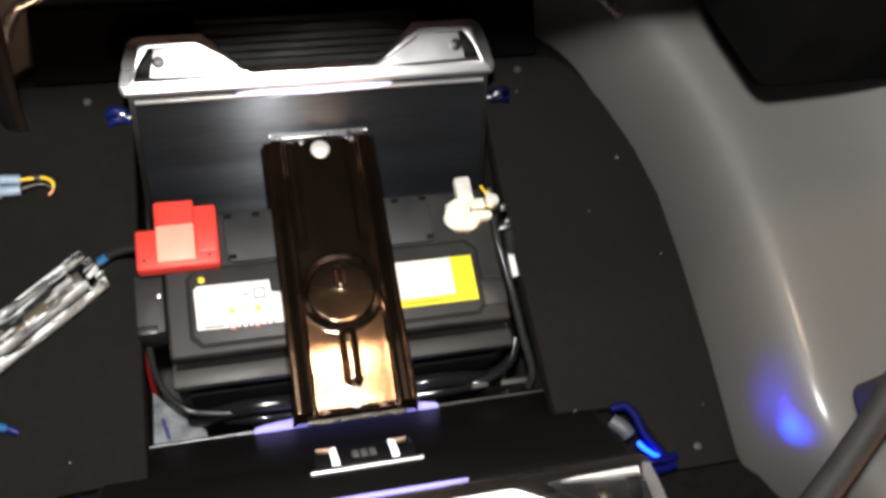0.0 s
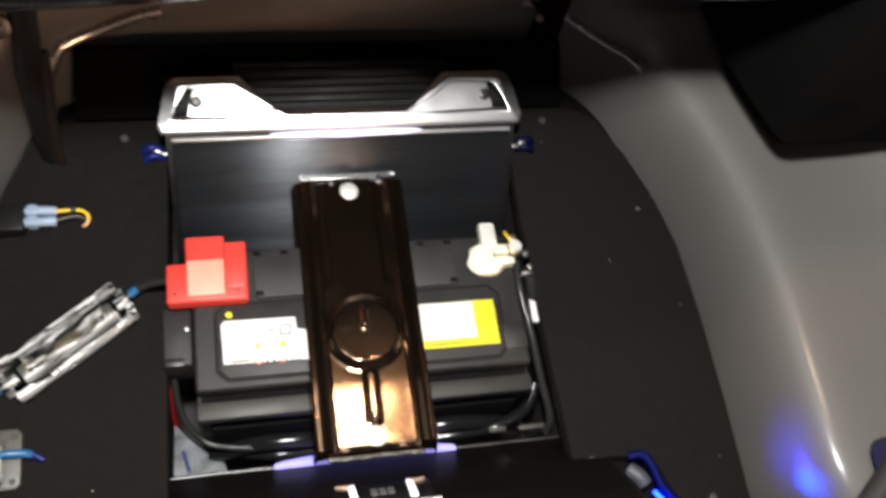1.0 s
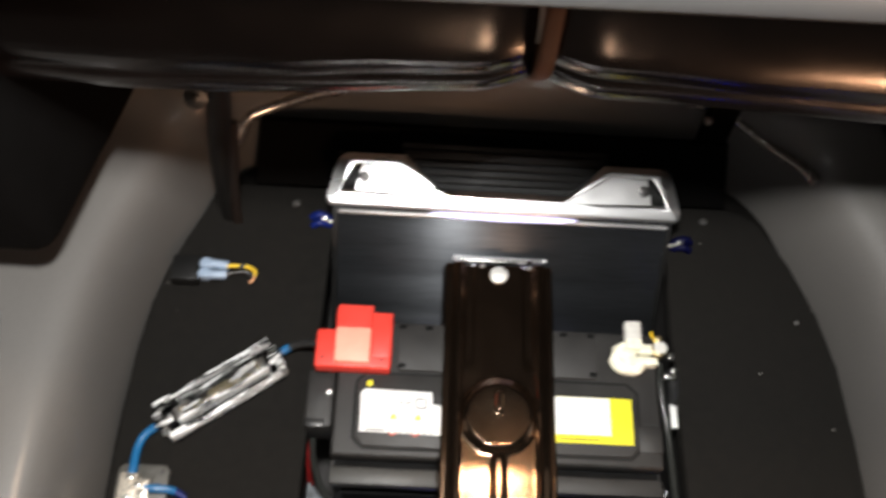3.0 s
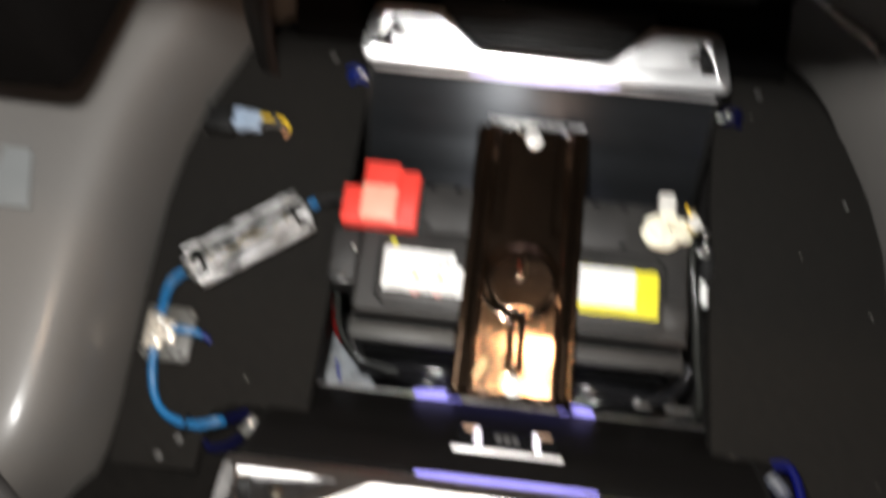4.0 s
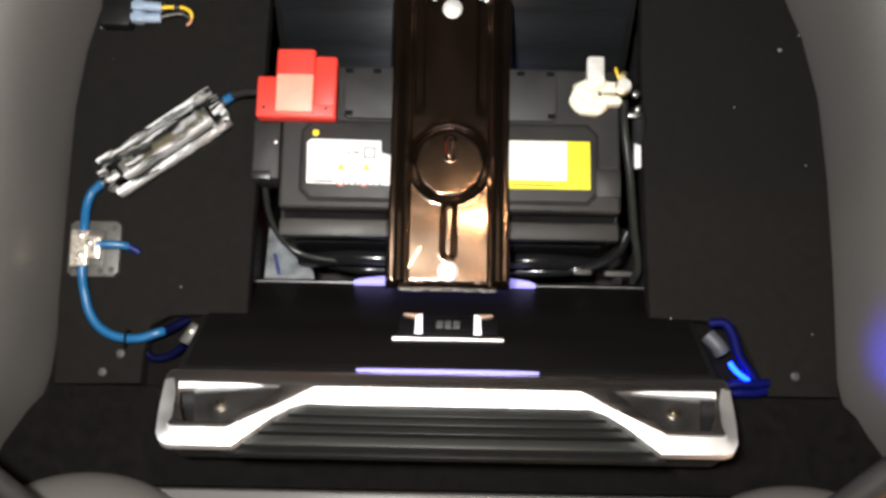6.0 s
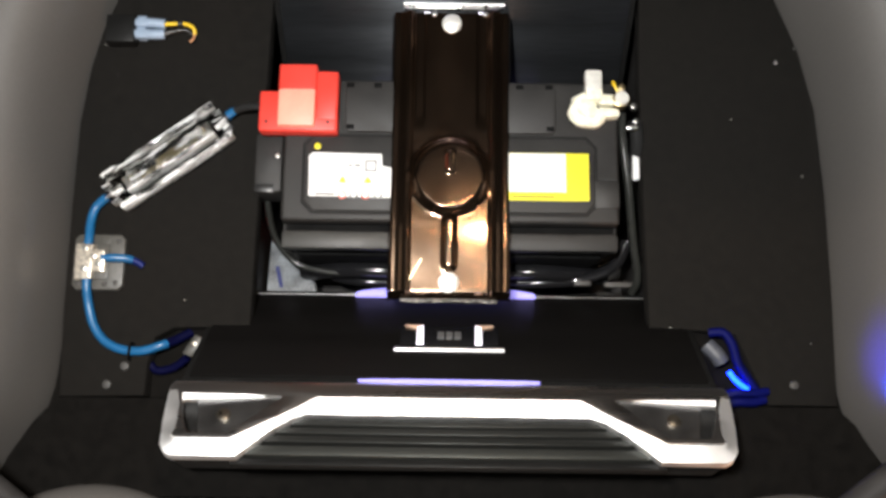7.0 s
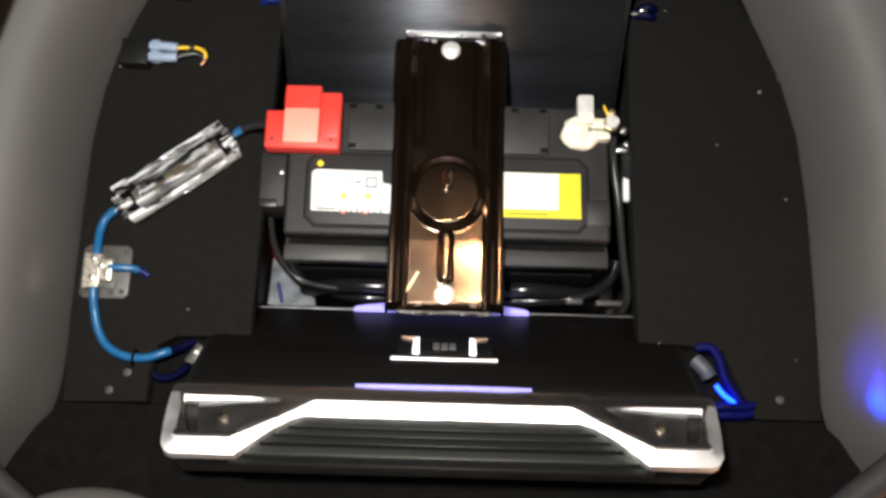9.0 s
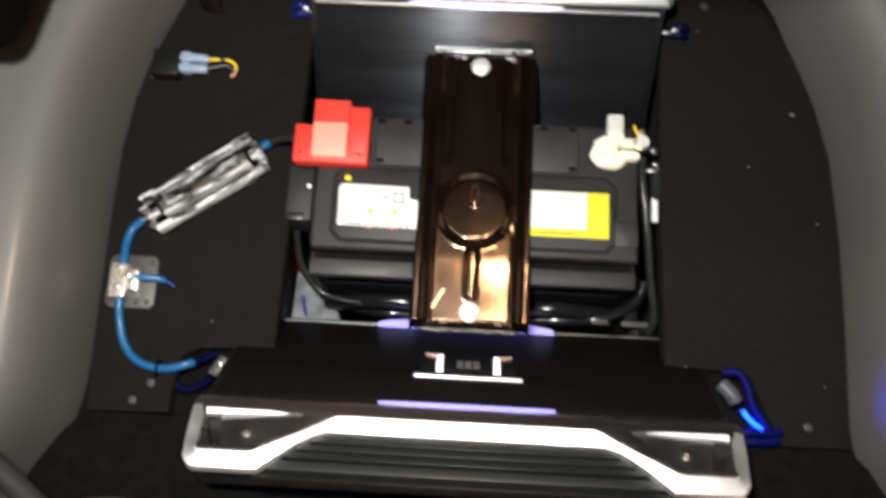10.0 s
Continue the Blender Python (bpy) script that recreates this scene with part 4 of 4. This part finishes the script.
part("lead", tube([(-0.012, -0.030, 0.000), (0.006, -0.025, 0.008), (0.024, -0.025, 0.007), (0.040, -0.023, 0.003)], 0.0044), BLUE_LIT, led, "dark blue cable")
plug = thing("speaker_plug", pose(-0.262, -0.205, -0.006, 0, 0, 60), "clear speaker plug with dark blue wires beside the amplifier", "plug")
part("shell", lumpy(box(-0.012, 0.012, -0.0055, 0.0055, 0, 0.010, 0.002), 0.0015), HAZY, plug, "cloudy clear shell")
part("lead", tube([(-0.014, 0.0, 0.002), (-0.030, 0.008, -0.004), (-0.042, 0.022, -0.007), (-0.040, 0.036, -0.008)], 0.0043), NAVY, plug, "dark blue cable")
part("screw", rod(0.002, 0, 0.009, 0.0125, 0.003, 12, 0.001), DULL_STEEL, plug)
for x, y in ((-0.211, 0.222), (0.228, 0.214)):
    clip = thing("blue_wire_clip", pose(x, y, 0.0), "dark blue wire ends plugged into the brushed amplifier", "plug", "plugs of the brushed amplifier")
    sg = 1 if x < 0 else -1
    skin = BLUE_DEEP if sg > 0 else NAVY
    part("lead", tube([(-0.012 * sg, 0.002, 0.002), (-0.005 * sg, 0.002, 0.008), (0.003 * sg, 0.001, 0.006), (0.008 * sg, 0.0, 0.0)], 0.0052), skin, clip, "dark blue sheath")
    part("lead", tube([(-0.011 * sg, -0.009, 0.0), (-0.004 * sg, -0.008, 0.006), (0.004 * sg, -0.007, 0.004), (0.009 * sg, -0.006, -0.002)], 0.0046), skin, clip, "dark blue sheath")
    part("pin", rod(0, 0, -0.006, 0.006, 0.0026, 10, 0.001, m=pose(0.011 * sg, -0.005, 0.005, 0, 90, 0)), STEEL, clip, "bright metal pin")
    part("crimp", rod(0, 0, -0.004, 0.004, 0.0034, 10, 0.001, m=pose(0.003 * sg, -0.0035, 0.0095, 0, 90, 0)), STEEL, clip, "bright crimp between the leads")

# ---- seat back, shelf bar, hinge arms ----
SEAM = -0.006


def seat_roll(x0, x1, droop):
    prof = [(0.398, 0.470), (0.30, 0.485), (0.20, 0.507), (0.170, 0.514), (0.147, 0.506), (0.130, 0.486), (0.116, 0.462), (0.1045, 0.440), (0.110, 0.430), (0.106, 0.422), (0.107, 0.411), (0.113, 0.400), (0.128, 0.392), (0.16, 0.394), (0.20, 0.405), (0.30, 0.415), (0.398, 0.420)]
    n = 44

    def at(i, j):
        t = i / (n - 1)
        x = x0 + (x1 - x0) * t
        y, z = prof[j]
        e = abs(x - (x0 if abs(x0) < abs(x1) else x1))
        pinch = 1 - step(0.0, 0.030, e)
        low = droop * step(0.0, 0.30, abs(x - SEAM)) * (1 if z < 0.45 else 0.35)
        wave = 0.0025 * noise.noise((x * 11, y * 20, z * 20))
        return (x, y + 0.010 * pinch * (1 - step(0.15, 0.25, y)) + wave, z - low + 0.004 * pinch * (1 if z < 0.43 else 0) + wave)

    return grid(n, len(prof), at)


rear_seat = thing("rear_seat", pose(0, 0, 0), "dark brown leather rear seat overhanging the boot, warm sheen on it", "seat")
for x0, x1 in ((-0.74, SEAM - 0.008), (SEAM + 0.008, 0.74)):
    seat = part("seat_back", seat_roll(x0, x1, 0.024 if x0 < -0.1 else 0.014), LEATHER, rear_seat, "rolled leather back edge with a welt")
    soft_mod = seat.modifiers.new("soft", "SUBSURF")
    soft_mod.levels = soft_mod.render_levels = 2
strap_line = smooth_path([(SEAM - 0.002, 0.16, 0.404), (SEAM - 0.002, 0.122, 0.408), (SEAM - 0.001, 0.104, 0.440), (SEAM + 0.001, 0.115, 0.478), (SEAM + 0.003, 0.136, 0.509), (SEAM + 0.003, 0.165, 0.519)], 5)
strap = grid(len(strap_line), 5, lambda i, j: (strap_line[i].x + (j - 2) * 0.0036, strap_line[i].y - (0.0012 if j in (1, 2, 3) else 0), strap_line[i].z))
strap_ob = part("strap", strap, STRAP, rear_seat, "brown webbing strap between the halves")
strap_thick = strap_ob.modifiers.new("thickness", "SOLIDIFY")
strap_thick.thickness = 0.0025
for sign in (-1, 1):
    inner = [(0.405, 0.185), (0.411, 0.160), (0.430, 0.096), (0.436, 0.085), (0.446, 0.080)] if sign > 0 else [(0.410, 0.185), (0.416, 0.160), (0.433, 0.074), (0.439, 0.061), (0.450, 0.055)]
    outline = inner + [(0.70, inner[-1][1] - 0.002), (0.70, 0.26), (0.395, 0.26)]
    wing = prism([(sign * x, y) for x, y in outline], 0.20, 0.405, 0.006)
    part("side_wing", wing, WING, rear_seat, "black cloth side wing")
shelf = thing("parcel_shelf", pose(0, 0.0330, 0.5720, 0, 0, 0.8), "pale grey plastic parcel shelf edge above the rear seat", "shelf")
part("front_rail", box(-0.755, 0.755, 0.0, 0.036, 0.0, 0.030, 0.008, 3), GREY_BAR, shelf, "rounded grey front rail")
part("panel", box(-0.755, 0.755, 0.034, 0.160, 0.014, 0.028, 0.004), GREY_BAR, shelf)
hinge = thing("hinge_arm", pose(-0.317, 0.217, 0.0), "curved dark lacquered arm standing on the felt below the seat", "arm", "arms beside the bulkhead")
strip_line = [(0.004, -0.004, -0.001), (0.006, 0.002, 0.05), (0.013, 0.006, 0.11), (0.019, 0.008, 0.155), (0.022, 0.010, 0.185)]
part("strip", tube(strip_line, 0.0065, 14, 6, 0.5), DARK_ARM, hinge, "dull bronze coloured steel strip")
arm_line = [(-0.005, 0.008, -0.001), (-0.004, 0.010, 0.05), (0.000, 0.010, 0.12), (0.012, 0.008, 0.20), (0.020, 0.006, 0.26), (0.027, 0.004, 0.36), (0.030, 0.002, 0.44)]
part("tube", tube(arm_line, 0.0125), HOUSING, hinge, "black curved arm")
part("pivot", merge(rod(0, 0, -0.004, 0.004, 0.0125, 24, 0.002, m=pose(-0.004, 0.000, 0.235, 62, 0, 0)), rod(0, 0, 0.004, 0.008, 0.0055, 6, 0.001, m=pose(-0.004, 0.000, 0.235, 62, 0, 0))), GREYTRIM, hinge, "dull pivot bolt")
post = thing("hinge_arm", pose(0.256, 0.315, 0.0), "flat black arm standing at the bulkhead below the seat", "arm", "arms beside the bulkhead")
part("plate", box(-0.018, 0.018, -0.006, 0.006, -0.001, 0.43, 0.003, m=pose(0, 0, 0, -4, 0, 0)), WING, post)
for z, x in ((0.024, -0.012), (0.125, -0.020)):
    part("bolt", rod(0, 0, -0.002, 0.005, 0.0042, 14, 0.001, m=pose(x, -0.004, z, 90, 0, 0)), STEEL, post, "small bright bolt")
sticker = prism([(-0.562, -0.041), (-0.490, -0.039), (-0.503, 0.023), (-0.575, 0.027)], 0.1200, 0.1265, 0)
solid("panel_sticker", sticker, STICKER, "pale grey paper sticker on the painted side panel", "sticker")

# ---- sill, latch and seals ----
solid("sill", merge(box(-0.62, 0.62, -0.56, -0.360, -0.03, 0.0, 0.004), box(-0.62, 0.62, -0.56, -0.40, 0.0, 0.05, 0.01)), PAINT, "grey painted boot sill", "sill", "structure")
for sign in (-1, 1):
    dome = bmesh.new()
    bmesh.ops.create_uvsphere(dome, u_segments=40, v_segments=20, radius=1)
    dome.transform(Matrix.Translation((sign * 0.350, -0.410, 0.005)) @ Matrix.Diagonal((0.105, 0.065, 0.05, 1)))
    solid("sill_hump", dome, PAINT, "rounded grey painted hump on the boot sill", "sill", "structure")
    dx, dy = (0.0, 0.0) if sign > 0 else (0.012, -0.012)
    line = ((0.56, -0.12, 0.24), (0.49, -0.215, 0.20), (0.44, -0.275, 0.16), (0.385, -0.33, 0.12), (0.33, -0.375, 0.09), (0.2, -0.43, 0.07))
    lone_tube("rubber_seal", [(sign * (x + dx), y + dy, z) for x, y, z in line], 0.0140 if sign > 0 else 0.011, SEAL, "dark rubber seal round the boot opening", "seal", 16)
solid("rubber_stop", lumpy(box(0.462, 0.500, -0.256, -0.222, 0.135, 0.200, 0.006, 3), 0.003), SEAL, "dark rubber stop block moulded beside the seal", "stop")
latch = thing("boot_latch", pose(0.195, -0.386, 0.0), "black boot latch with a steel striker on the sill", "latch")
part("body", box(-0.028, 0.028, -0.03, 0.010, 0, 0.014, 0.003), BLACK, latch)
part("striker", tube([(-0.014, -0.012, 0.012), (-0.012, 0.0, 0.022), (0.012, 0.002, 0.022), (0.016, -0.012, 0.012)], 0.004), STEEL, latch, "bright steel striker loop")
